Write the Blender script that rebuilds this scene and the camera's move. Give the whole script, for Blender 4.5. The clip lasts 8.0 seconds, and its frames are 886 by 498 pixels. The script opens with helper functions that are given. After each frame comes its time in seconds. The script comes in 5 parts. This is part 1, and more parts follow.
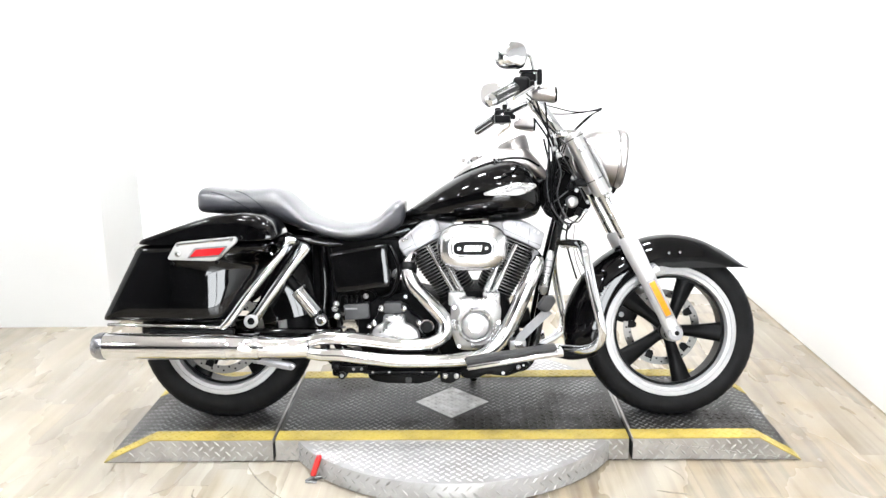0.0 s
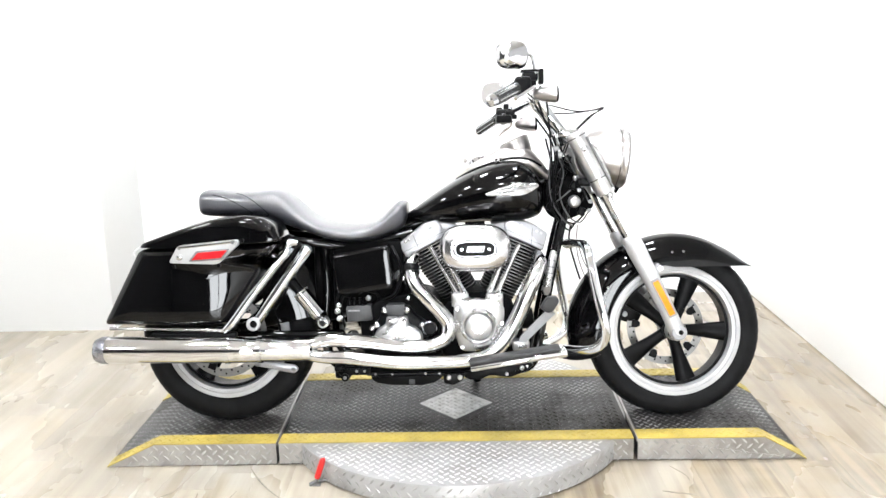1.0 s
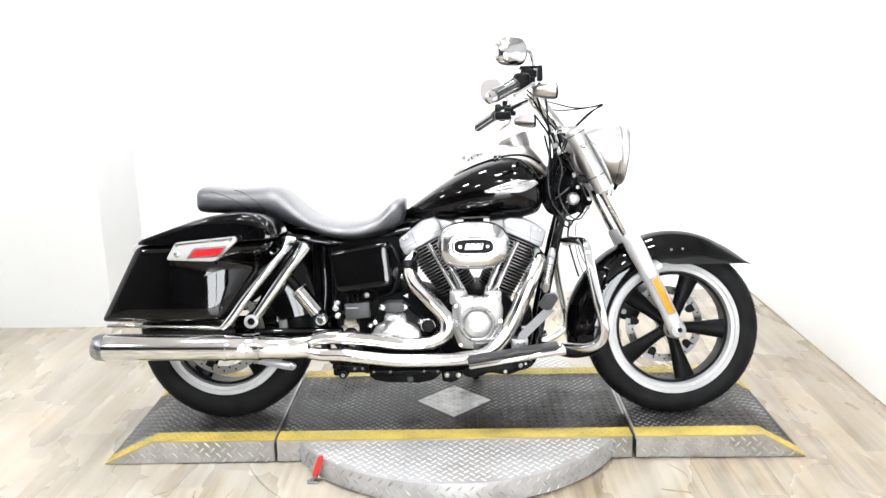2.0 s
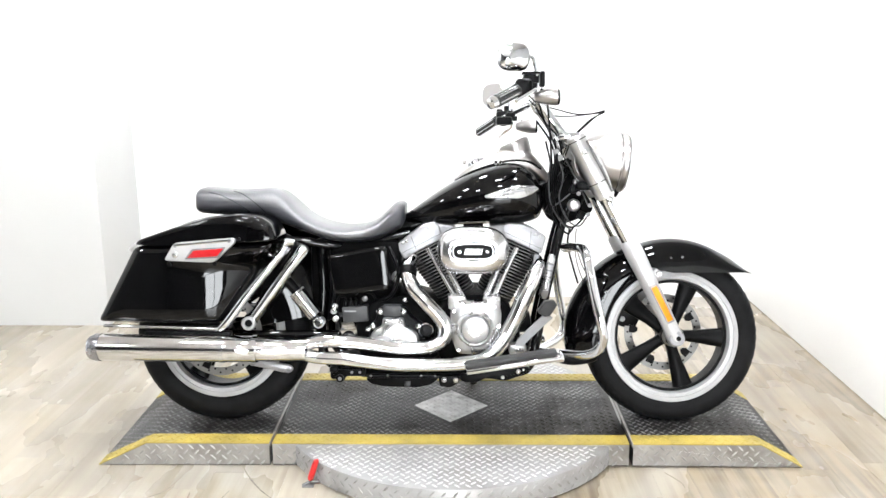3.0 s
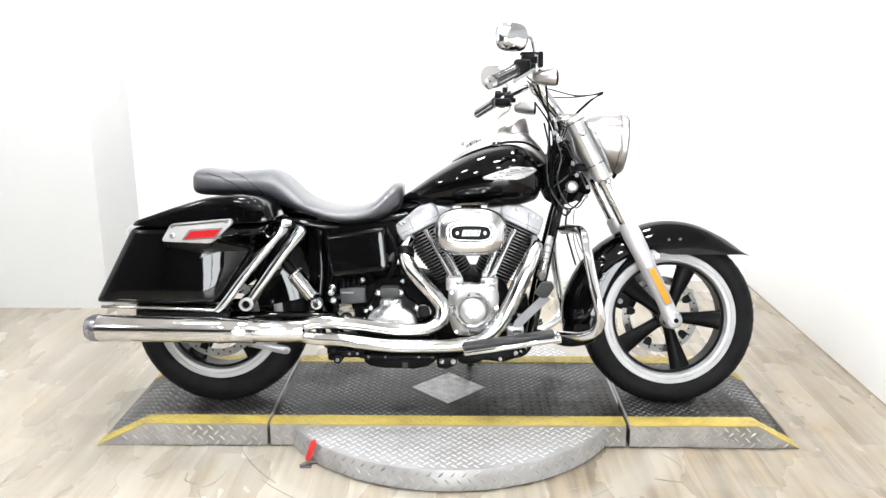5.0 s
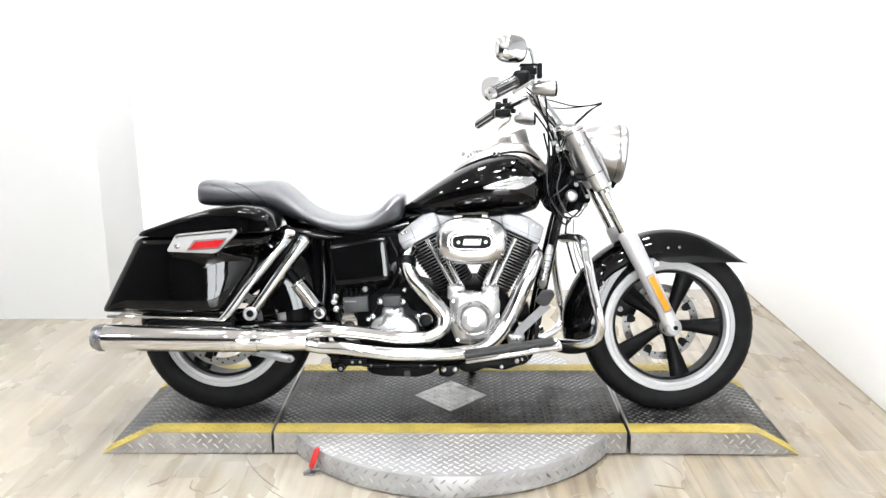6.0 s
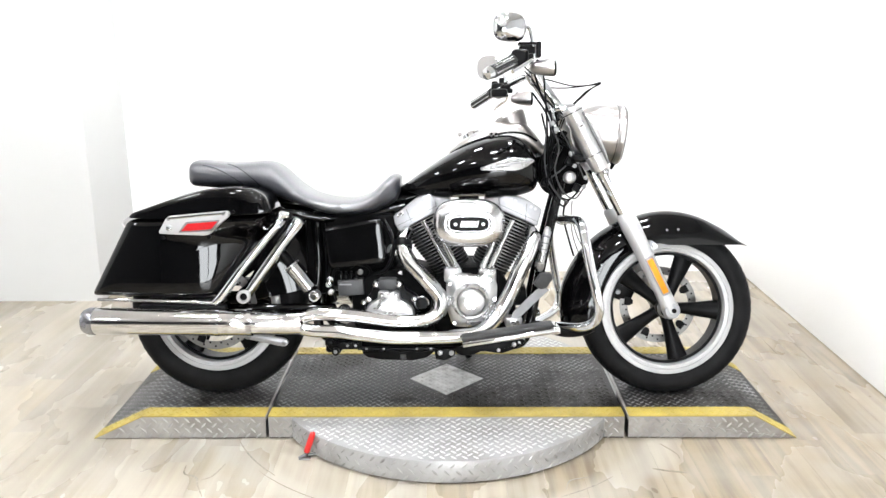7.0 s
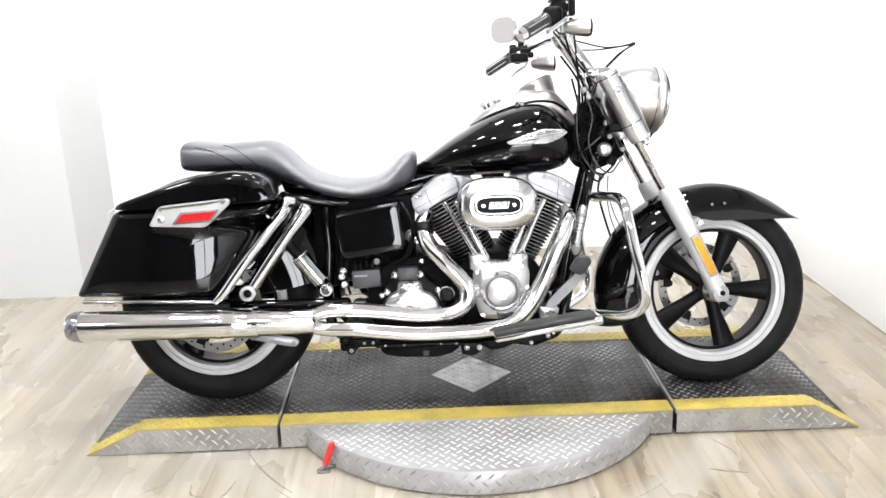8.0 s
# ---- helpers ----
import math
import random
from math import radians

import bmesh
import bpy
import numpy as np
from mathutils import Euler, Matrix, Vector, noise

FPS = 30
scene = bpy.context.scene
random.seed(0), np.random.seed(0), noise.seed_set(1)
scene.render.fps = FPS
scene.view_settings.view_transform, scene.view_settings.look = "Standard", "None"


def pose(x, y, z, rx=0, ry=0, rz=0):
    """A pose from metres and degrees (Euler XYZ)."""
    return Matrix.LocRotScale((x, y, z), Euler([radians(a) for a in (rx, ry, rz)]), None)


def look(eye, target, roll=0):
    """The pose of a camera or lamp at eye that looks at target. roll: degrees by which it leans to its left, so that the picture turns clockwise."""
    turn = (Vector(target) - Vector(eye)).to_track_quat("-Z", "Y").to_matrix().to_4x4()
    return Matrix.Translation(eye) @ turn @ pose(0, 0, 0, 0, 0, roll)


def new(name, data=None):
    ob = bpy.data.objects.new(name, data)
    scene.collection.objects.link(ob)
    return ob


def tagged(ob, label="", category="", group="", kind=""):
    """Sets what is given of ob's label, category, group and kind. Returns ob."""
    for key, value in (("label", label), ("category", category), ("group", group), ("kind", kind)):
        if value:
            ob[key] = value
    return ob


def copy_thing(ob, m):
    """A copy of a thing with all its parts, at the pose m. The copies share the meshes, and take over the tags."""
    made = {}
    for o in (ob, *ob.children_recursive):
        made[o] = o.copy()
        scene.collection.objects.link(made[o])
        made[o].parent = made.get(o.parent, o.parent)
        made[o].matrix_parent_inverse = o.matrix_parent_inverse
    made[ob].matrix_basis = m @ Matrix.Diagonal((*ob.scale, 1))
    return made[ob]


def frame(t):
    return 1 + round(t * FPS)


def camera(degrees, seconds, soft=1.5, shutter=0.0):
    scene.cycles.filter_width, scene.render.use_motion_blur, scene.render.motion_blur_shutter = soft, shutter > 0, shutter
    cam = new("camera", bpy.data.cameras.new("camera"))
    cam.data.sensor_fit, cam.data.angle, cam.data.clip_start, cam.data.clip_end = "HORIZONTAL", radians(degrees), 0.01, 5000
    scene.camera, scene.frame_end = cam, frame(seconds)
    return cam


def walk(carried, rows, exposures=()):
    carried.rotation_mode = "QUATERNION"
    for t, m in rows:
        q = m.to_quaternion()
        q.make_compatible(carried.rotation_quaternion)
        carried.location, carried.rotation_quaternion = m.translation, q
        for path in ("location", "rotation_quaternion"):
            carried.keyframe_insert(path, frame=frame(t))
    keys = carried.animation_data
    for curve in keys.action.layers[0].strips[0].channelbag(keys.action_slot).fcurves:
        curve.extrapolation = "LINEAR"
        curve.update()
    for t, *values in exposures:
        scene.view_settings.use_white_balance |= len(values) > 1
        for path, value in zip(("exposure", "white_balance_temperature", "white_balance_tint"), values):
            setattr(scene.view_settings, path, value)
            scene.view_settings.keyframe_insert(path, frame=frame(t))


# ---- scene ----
cam = camera(54.8, 8.0)
PATH = [
    (0, (0.041, -2.906, 1.328), (0.001, -0.958, 0.876), -0.8),
    (0.5, (0.039, -2.895, 1.335), (-0.001, -0.948, 0.88), -1.2),
    (1, (0.037, -2.894, 1.332), (-0.006, -0.947, 0.878), -1.3),
    (1.5, (0.044, -2.89, 1.328), (-0.018, -0.947, 0.859), -1.5),
    (1.7, (0.042, -2.888, 1.330), (-0.007, -0.944, 0.863), -1.6),
    (3, (0.037, -2.874, 1.339), (-0.001, -0.927, 0.881), -0.3),
    (3.5, (0.04, -2.874, 1.331), (0.002, -0.929, 0.867), -0.4),
    (4, (0.04, -2.866, 1.33), (0.007, -0.924, 0.852), -0.9),
    (4.5, (0.041, -2.867, 1.321), (0.008, -0.929, 0.827), -0.3),
    (5.8, (0.048, -2.902, 1.323), (0.005, -0.957, 0.856), -0.3),
    (6, (0.049, -2.908, 1.323), (0.005, -0.963, 0.86), -0.5),
    (6.5, (0.044, -2.899, 1.323), (-0.004, -0.957, 0.848), -0.4),
    (7, (0.023, -2.868, 1.32), (0.005, -0.934, 0.812), -0.3),
    (7.3, (-0.026, -2.818, 1.315), (-0.001, -0.881, 0.815), 0.3),
    (7.5, (-0.063, -2.788, 1.315), (-0.004, -0.85, 0.824), -0.0),
    (7.8, (-0.098, -2.690, 1.303), (-0.040, -0.769, 0.751), -1.5),
    (8, (-0.118, -2.584, 1.291), (-0.086, -0.669, 0.716), -1.7),
]
walk(cam, [(t, look(eye, target, roll)) for t, eye, target, roll in PATH], [(0, 0.22), (1.7, 0.16), (3, 0.08), (4, 0.0), (8, 0.03)])


# ---- light ----
world = bpy.data.worlds.new("world")
scene.world = world
world.use_nodes = True
world.node_tree.nodes["Background"].inputs[0].default_value = (0.9, 0.95, 1.0, 1)
world.node_tree.nodes["Background"].inputs[1].default_value = 0.05
scene.view_settings.exposure = 0.0
# strengths of the ceiling panels and of the glow behind the unseen window
PANEL, WINDOW_GLOW = 272.0, 26.0


# ---- materials ----
def mat(name, color, rough=0.5, metal=0.0, coat=0.0, vary=0.0, scale=8.0, bump=0.0, bump_scale=60.0, spec=0.5, rough_vary=0.0, stain=None, stain_scale=2.5, stain_cut=(0.48, 0.66)):
    """A principled material with two scales of variation in colour, gloss and relief."""
    m = bpy.data.materials.new(name)
    m.use_nodes = True
    nt = m.node_tree
    b = nt.nodes["Principled BSDF"]
    b.inputs["Base Color"].default_value = (*color, 1)
    b.inputs["Roughness"].default_value = rough
    b.inputs["Metallic"].default_value = metal
    b.inputs["Coat Weight"].default_value = coat
    b.inputs["Coat Roughness"].default_value = 0.04
    b.inputs["Coat IOR"].default_value = 1.36
    b.inputs["Specular IOR Level"].default_value = spec
    co = nt.nodes.new("ShaderNodeTexCoord")
    if vary or rough_vary:
        n1 = nt.nodes.new("ShaderNodeTexNoise")
        n1.inputs["Scale"].default_value = scale
        n1.inputs["Detail"].default_value = 8
        nt.links.new(co.outputs["Object"], n1.inputs["Vector"])
    if vary:
        ramp = nt.nodes.new("ShaderNodeValToRGB")
        e = ramp.color_ramp.elements
        e[0].position, e[1].position = 0.3, 0.7
        e[0].color = (*[c * (1 - vary) for c in color], 1)
        e[1].color = (*[min(1, c * (1 + vary)) for c in color], 1)
        nt.links.new(n1.outputs["Fac"], ramp.inputs["Fac"])
        nt.links.new(ramp.outputs["Color"], b.inputs["Base Color"])
    if vary and stain:
        n3 = nt.nodes.new("ShaderNodeTexNoise")
        n3.inputs["Scale"].default_value, n3.inputs["Detail"].default_value, n3.inputs["Roughness"].default_value = stain_scale, 9, 0.68
        nt.links.new(co.outputs["Object"], n3.inputs["Vector"])
        cut = nt.nodes.new("ShaderNodeMapRange")
        cut.inputs["From Min"].default_value, cut.inputs["From Max"].default_value = stain_cut
        nt.links.new(n3.outputs["Fac"], cut.inputs["Value"])
        mx = nt.nodes.new("ShaderNodeMix")
        mx.data_type = "RGBA"
        mx.inputs[7].default_value = (*stain, 1)
        nt.links.new(cut.outputs["Result"], mx.inputs[0])
        nt.links.new(ramp.outputs["Color"], mx.inputs[6])
        nt.links.new(mx.outputs[2], b.inputs["Base Color"])
    if rough_vary:
        mr = nt.nodes.new("ShaderNodeMapRange")
        mr.inputs["To Min"].default_value = max(0.02, rough - rough_vary)
        mr.inputs["To Max"].default_value = min(1, rough + rough_vary)
        nt.links.new(n1.outputs["Fac"], mr.inputs["Value"])
        nt.links.new(mr.outputs["Result"], b.inputs["Roughness"])
    if bump:
        n2 = nt.nodes.new("ShaderNodeTexNoise")
        n2.inputs["Scale"].default_value = bump_scale
        n2.inputs["Detail"].default_value = 6
        nt.links.new(co.outputs["Object"], n2.inputs["Vector"])
        bp = nt.nodes.new("ShaderNodeBump")
        bp.inputs["Strength"].default_value = bump
        bp.inputs["Distance"].default_value = 0.002
        nt.links.new(n2.outputs["Fac"], bp.inputs["Height"])
        nt.links.new(bp.outputs["Normal"], b.inputs["Normal"])
    return m


def wood_floor():
    """Pale maple-look vinyl boards: soft long grain, blurred figure, worn grey patches and golden ones."""
    m = bpy.data.materials.new("floor_wood")
    m.use_nodes = True
    nt = m.node_tree
    b = nt.nodes["Principled BSDF"]
    N, L = nt.nodes.new, nt.links.new
    geo = N("ShaderNodeNewGeometry")
    info = N("ShaderNodeObjectInfo")
    shift = N("ShaderNodeVectorMath")
    shift.operation = "SCALE"
    shift.inputs[0].default_value = (0.3, 5.0, 3.0)
    L(info.outputs["Random"], shift.inputs["Scale"])
    own = N("ShaderNodeVectorMath")
    L(geo.outputs["Position"], own.inputs[0])
    L(shift.outputs[0], own.inputs[1])

    def noise(source, stretch, scale, detail, rough=0.5, twist=0.0):
        mp = N("ShaderNodeMapping")
        mp.inputs["Scale"].default_value = stretch
        L(source, mp.inputs["Vector"])
        n = N("ShaderNodeTexNoise")
        for key, val in (("Scale", scale), ("Detail", detail), ("Roughness", rough), ("Distortion", twist)):
            n.inputs[key].default_value = val
        L(mp.outputs[0], n.inputs["Vector"])
        return n.outputs["Fac"]

    def blend(fac, a, c, mode="MIX"):
        x = N("ShaderNodeMix")
        x.data_type, x.blend_type = "RGBA", mode
        for sock, val in ((0, fac), (6, a), (7, c)):
            if isinstance(val, (float, tuple)):
                x.inputs[sock].default_value = val
            else:
                L(val, x.inputs[sock])
        return x.outputs[2]

    def span(value, lo, hi, to0=0.0, to1=1.0):
        r = N("ShaderNodeMapRange")
        r.interpolation_type = "SMOOTHSTEP"
        for key, val in (("From Min", lo), ("From Max", hi), ("To Min", to0), ("To Max", to1)):
            r.inputs[key].default_value = val
        L(value, r.inputs["Value"])
        return r.outputs["Result"]

    figure = noise(own.outputs[0], (15.0, 0.9, 1.0), 1.3, 3, 0.5)
    grain = noise(own.outputs[0], (70.0, 2.6, 1.0), 1.6, 4, 0.6)
    worn = noise(geo.outputs["Position"], (1.9, 0.8, 1.0), 1.7, 4, 0.5)
    streak = noise(own.outputs[0], (26.0, 1.1, 1.0), 1.1, 4, 0.55)
    smear = noise(geo.outputs["Position"], (1.0, 1.0, 1.0), 5.0, 3, 0.5)
    # each board leans to cream, straw or grey, and carries soft long figure
    own_tone = N("ShaderNodeMath")
    own_tone.operation = "FRACT"
    seven = N("ShaderNodeMath")
    seven.operation = "MULTIPLY"
    seven.inputs[1].default_value = 7.0
    L(info.outputs["Random"], seven.inputs[0])
    L(seven.outputs[0], own_tone.inputs[0])
    wood = blend(span(figure, 0.25, 0.75), (0.258, 0.223, 0.168, 1), (0.39, 0.352, 0.286, 1))
    wood = blend(span(own_tone.outputs[0], 0.55, 1.0, 0.0, 0.4), wood, (0.375, 0.315, 0.212, 1))
    wood = blend(span(own_tone.outputs[0], 0.4, 0.0, 0.0, 0.4), wood, (0.305, 0.29, 0.268, 1))
    wood = blend(0.16, wood, blend(span(grain, 0.25, 0.75), (0.215, 0.182, 0.14, 1), (0.38, 0.34, 0.28, 1)))
    # golden brown in noise patches, more as x grows, less as x*y grows
    sep = N("ShaderNodeSeparateXYZ")
    L(geo.outputs["Position"], sep.inputs[0])
    side = N("ShaderNodeMath")
    side.operation = "MULTIPLY_ADD"
    side.inputs[1].default_value = 0.16
    L(sep.outputs["X"], side.inputs[0])
    cross = N("ShaderNodeMath")
    cross.operation = "MULTIPLY"
    L(sep.outputs["X"], cross.inputs[0])
    L(sep.outputs["Y"], cross.inputs[1])
    drift = N("ShaderNodeMath")
    drift.operation = "MULTIPLY_ADD"
    drift.inputs[1].default_value = -0.11
    L(cross.outputs[0], drift.inputs[0])
    L(worn, drift.inputs[2])
    L(drift.outputs[0], side.inputs[2])
    wood = blend(span(side.outputs[0], 0.36, 0.70, 0.0, 0.7), wood, (0.225, 0.172, 0.106, 1))
    gold = N("ShaderNodeMath")
    gold.operation = "MULTIPLY"
    L(span(side.outputs[0], 0.40, 0.68, 0.22, 0.9), gold.inputs[0])
    L(span(streak, 0.40, 0.68), gold.inputs[1])
    wood = blend(gold.outputs[0], wood, (0.142, 0.112, 0.078, 1))
    wood = blend(span(smear, 0.75, 0.25, 0.0, 0.35), wood, (0.36, 0.338, 0.305, 1))
    # ring rubbed pale where the turning platform sweeps round
    away = N("ShaderNodeVectorMath")
    away.operation = "LENGTH"
    L(geo.outputs["Position"], away.inputs[0])
    wob = N("ShaderNodeMath")
    wob.operation = "MULTIPLY_ADD"
    wob.inputs[1].default_value = 0.09
    L(smear, wob.inputs[0])
    L(away.outputs["Value"], wob.inputs[2])
    rub = N("ShaderNodeMath")
    rub.operation = "MULTIPLY"
    L(span(wob.outputs[0], 0.74, 0.80), rub.inputs[0])
    L(span(wob.outputs[0], 0.92, 0.84), rub.inputs[1])
    half = N("ShaderNodeMath")
    half.operation = "MULTIPLY"
    half.inputs[1].default_value = 0.5
    L(rub.outputs[0], half.inputs[0])
    wood = blend(half.outputs[0], wood, (0.37, 0.345, 0.305, 1))
    tone = span(info.outputs["Random"], 0.0, 1.0, 0.93, 1.07)
    L(blend(1.0, wood, tone, "MULTIPLY"), b.inputs["Base Color"])
    L(span(worn, 0.3, 0.7, 0.34, 0.22), b.inputs["Roughness"])
    bp = N("ShaderNodeBump")
    bp.inputs["Strength"].default_value, bp.inputs["Distance"].default_value = 0.06, 0.001
    L(grain, bp.inputs["Height"])
    L(bp.outputs["Normal"], b.inputs["Normal"])
    return m


def glow(name, color, strength):
    m = bpy.data.materials.new(name)
    m.use_nodes = True
    b = m.node_tree.nodes["Principled BSDF"]
    b.inputs["Base Color"].default_value = (*color, 1)
    b.inputs["Emission Color"].default_value = (*color, 1)
    b.inputs["Emission Strength"].default_value = strength
    return m


def glass(name, color=(1, 1, 1), rough=0.02):
    m = mat(name, color, rough)
    m.node_tree.nodes["Principled BSDF"].inputs["Transmission Weight"].default_value = 1.0
    return m


WALL = mat("wall_paint", (0.87, 0.87, 0.87), 0.55, vary=0.025, scale=1.2, bump=0.12, bump_scale=140)
# Dimmer light on the forward left wall is put into a greyer paint.
DIMWALL = mat("dimmed_left_wall_paint", (0.53, 0.53, 0.525), 0.55, vary=0.03, scale=1.2, bump=0.12, bump_scale=140)
# Greyed so the wall beyond the ledge looks less lit.
HIGHWALL = mat("dimmed_high_wall_paint", (0.44, 0.44, 0.436), 0.55, vary=0.03, scale=1.2, bump=0.12, bump_scale=140)
CEIL = mat("ceiling_paint", (0.72, 0.70, 0.69), 0.7, vary=0.03, scale=3, bump=0.1)
DARKWALL = mat("unseen_dark_wall", (0.06, 0.06, 0.06), 0.6, vary=0.15, scale=2, bump=0.1)
FLOOR = wood_floor()
JOINT = mat("floor_joint", (0.24, 0.205, 0.155), 0.7, vary=0.2)
BLACK = mat("gloss_black_paint", (0.0016, 0.0016, 0.0018), 0.3, coat=1.0, vary=0.3, scale=14, rough_vary=0.03, spec=0.0)
CHROME = mat("chrome", (0.67, 0.68, 0.695), 0.06, 1.0, vary=0.015, scale=20, rough_vary=0.03)
PIPE = mat("exhaust_chrome", (0.69, 0.69, 0.693), 0.07, 1.0, vary=0.03, scale=9, rough_vary=0.04)
PALECHROME = mat("pale_chrome", (0.66, 0.655, 0.66), 0.38, 1.0, vary=0.03, scale=16, rough_vary=0.05)
LAMPSHELL = mat("lamp_shell_chrome", (0.41, 0.392, 0.384), 0.3, 1.0, vary=0.04, scale=12, rough_vary=0.05)
SOFTCHROME = mat("soft_chrome", (0.60, 0.597, 0.605), 0.2, 1.0, vary=0.03, scale=16, rough_vary=0.05)
LEGSILVER = mat("silver_fork_paint", (0.48, 0.48, 0.485), 0.36, 0.4, vary=0.04, scale=30, bump=0.1, bump_scale=400, rough_vary=0.05)
SILVER = mat("silver_powder_coat", (0.29, 0.29, 0.302), 0.33, 0.5, vary=0.06, scale=30, bump=0.15, bump_scale=400, rough_vary=0.06)
CAST = mat("polished_cast_aluminium", (0.43, 0.43, 0.432), 0.28, 0.9, vary=0.05, scale=18, rough_vary=0.08, bump=0.05, bump_scale=200)
MACHINED = mat("machined_rim", (0.37, 0.37, 0.372), 0.42, 0.3, vary=0.04, scale=40, rough_vary=0.08)
ENGINE = mat("engine_wrinkle_black", (0.0025, 0.0025, 0.0027), 0.5, vary=0.3, scale=30, bump=0.4, bump_scale=350, rough_vary=0.08, spec=0.03)
SATIN = mat("satin_black", (0.002, 0.002, 0.0023), 0.36, vary=0.3, scale=25, bump=0.15, bump_scale=300, rough_vary=0.08, spec=0.09)
PLASTIC = mat("grey_plastic", (0.034, 0.035, 0.037), 0.45, vary=0.2, scale=25, bump=0.2, bump_scale=400, spec=0.4)
RUBBER = mat("tyre_rubber", (0.008, 0.008, 0.0085), 0.5, vary=0.25, scale=20, bump=0.3, bump_scale=350, rough_vary=0.1, spec=0.07)
PAD = mat("black_rubber_pad", (0.02, 0.02, 0.021), 0.55, vary=0.25, scale=30, bump=0.3, bump_scale=300, spec=0.4)
GRIP = mat("grip_rubber", (0.012, 0.012, 0.0125), 0.26, vary=0.2, scale=40, spec=0.6)
VINYL = mat("seat_vinyl", (0.030, 0.031, 0.038), 0.32, vary=0.2, scale=10, bump=0.35, bump_scale=420, rough_vary=0.06, spec=1.0)
RED = mat("red_lens", (0.42, 0.012, 0.016), 0.12, coat=0.6, vary=0.1, scale=60, bump=0.3, bump_scale=500)
AMBER = mat("amber_reflector", (0.62, 0.235, 0.01), 0.4, coat=0.0, spec=0.2, vary=0.08, scale=80, bump=0.3, bump_scale=600)
REDGRIP = mat("red_handle", (0.52, 0.02, 0.018), 0.35, vary=0.12, scale=40, bump=0.1)
YELLOW = mat("yellow_paint", (0.36, 0.278, 0.06), 0.5, vary=0.2, scale=11, stain=(0.24, 0.18, 0.06), stain_scale=7.0, stain_cut=(0.54, 0.74), bump=0.3, bump_scale=160, rough_vary=0.1)
PLATE = mat("dark_tread_plate", (0.026, 0.026, 0.0265), 0.42, 0.5, vary=0.5, scale=9, stain=(0.009, 0.008, 0.007), stain_scale=2.3, stain_cut=(0.47, 0.60), bump=0.25, bump_scale=220, rough_vary=0.12)
DISCLUG = mat("bare_disc_lugs", (0.62, 0.618, 0.612), 0.28, 0.5, vary=0.2, scale=9)
DISCALU = mat("bare_disc_plate", (0.335, 0.333, 0.33), 0.36, 0.4, vary=0.16, scale=11, stain=(0.24, 0.225, 0.21), stain_scale=3.5, stain_cut=(0.5, 0.72), bump=0.2, bump_scale=200, rough_vary=0.12)
ALU = mat("bright_tread_plate", (0.335, 0.322, 0.308), 0.38, 0.5, vary=0.22, scale=14, stain=(0.17, 0.155, 0.14), stain_scale=4.5, stain_cut=(0.5, 0.72), bump=0.2, bump_scale=200, rough_vary=0.1)
LUG = mat("worn_lugs", (0.335, 0.33, 0.322), 0.3, 0.6, vary=0.35, scale=9)
PEDAL = mat("satin_pedal_alloy", (0.20, 0.20, 0.206), 0.5, 0.3, vary=0.12, scale=25, rough_vary=0.1)
TIPSTEEL = mat("burnt_steel_tip", (0.26, 0.265, 0.285), 0.25, 0.9, vary=0.25, scale=25, rough_vary=0.1)
STEEL = mat("dull_steel", (0.2, 0.2, 0.203), 0.4, 0.9, vary=0.2, scale=40)
DISC = mat("ground_disc_steel", (0.21, 0.205, 0.198), 0.35, 0.6, vary=0.1, scale=60, rough_vary=0.1)
LETTER = mat("pale_lettering", (0.62, 0.62, 0.62), 0.3, 0.3)
MIRROR = mat("mirror_glass", (0.44, 0.43, 0.425), 0.02, 1.0, vary=0.03, scale=12)
HEADGLASS = glass("headlamp_glass", (0.98, 0.98, 0.98), 0.05)
HEADGLASS.node_tree.nodes["Principled BSDF"].inputs["IOR"].default_value = 1.12
VB = VINYL.node_tree.nodes["Principled BSDF"].inputs
VB["Coat Weight"].default_value, VB["Coat Roughness"].default_value, VB["Coat IOR"].default_value = 0.3, 0.3, 1.5
LIGHT = glow("diffuser", (0.95, 0.972, 1.0), PANEL)
OUTSIDE = glow("unseen_window_glow", (0.93, 0.97, 1.0), WINDOW_GLOW)


# ---- building helpers ----
class Geo:
    """Vertices and faces gathered for one mesh."""

    def __init__(self):
        self.v, self.f = [], []

    def add(self, verts, faces):
        k = len(self.v)
        self.v += [tuple(p) for p in verts]
        self.f += [tuple(i + k for i in q) for q in faces]
        return self

    def join(self, other):
        return self.add(other.v, other.f)

    def moved(self, m):
        self.v = [tuple(m @ Vector(p)) for p in self.v]
        return self


def part(name, geo, material, parent=None, label="", angle=35.0):
    """Links the geometry as ONE mesh object, under its thing or part where one is given."""
    me = bpy.data.meshes.new(name)
    if isinstance(geo, Geo):
        me.from_pydata(geo.v, [], geo.f)
        bm = bmesh.new()
        bm.from_mesh(me)
    else:
        bm = geo
    bmesh.ops.recalc_face_normals(bm, faces=bm.faces)
    bm.to_mesh(me)
    bm.free()
    me.polygons.foreach_set("use_smooth", [True] * len(me.polygons))
    me.set_sharp_from_angle(angle=radians(angle))
    me.materials.append(material)
    ob = new(name, me)
    if parent is not None:
        ob.parent = parent
    if label:
        ob["label"] = label
    return ob


def empty(name, at=(0, 0, 0)):
    ob = new(name)
    ob.location = at
    return ob


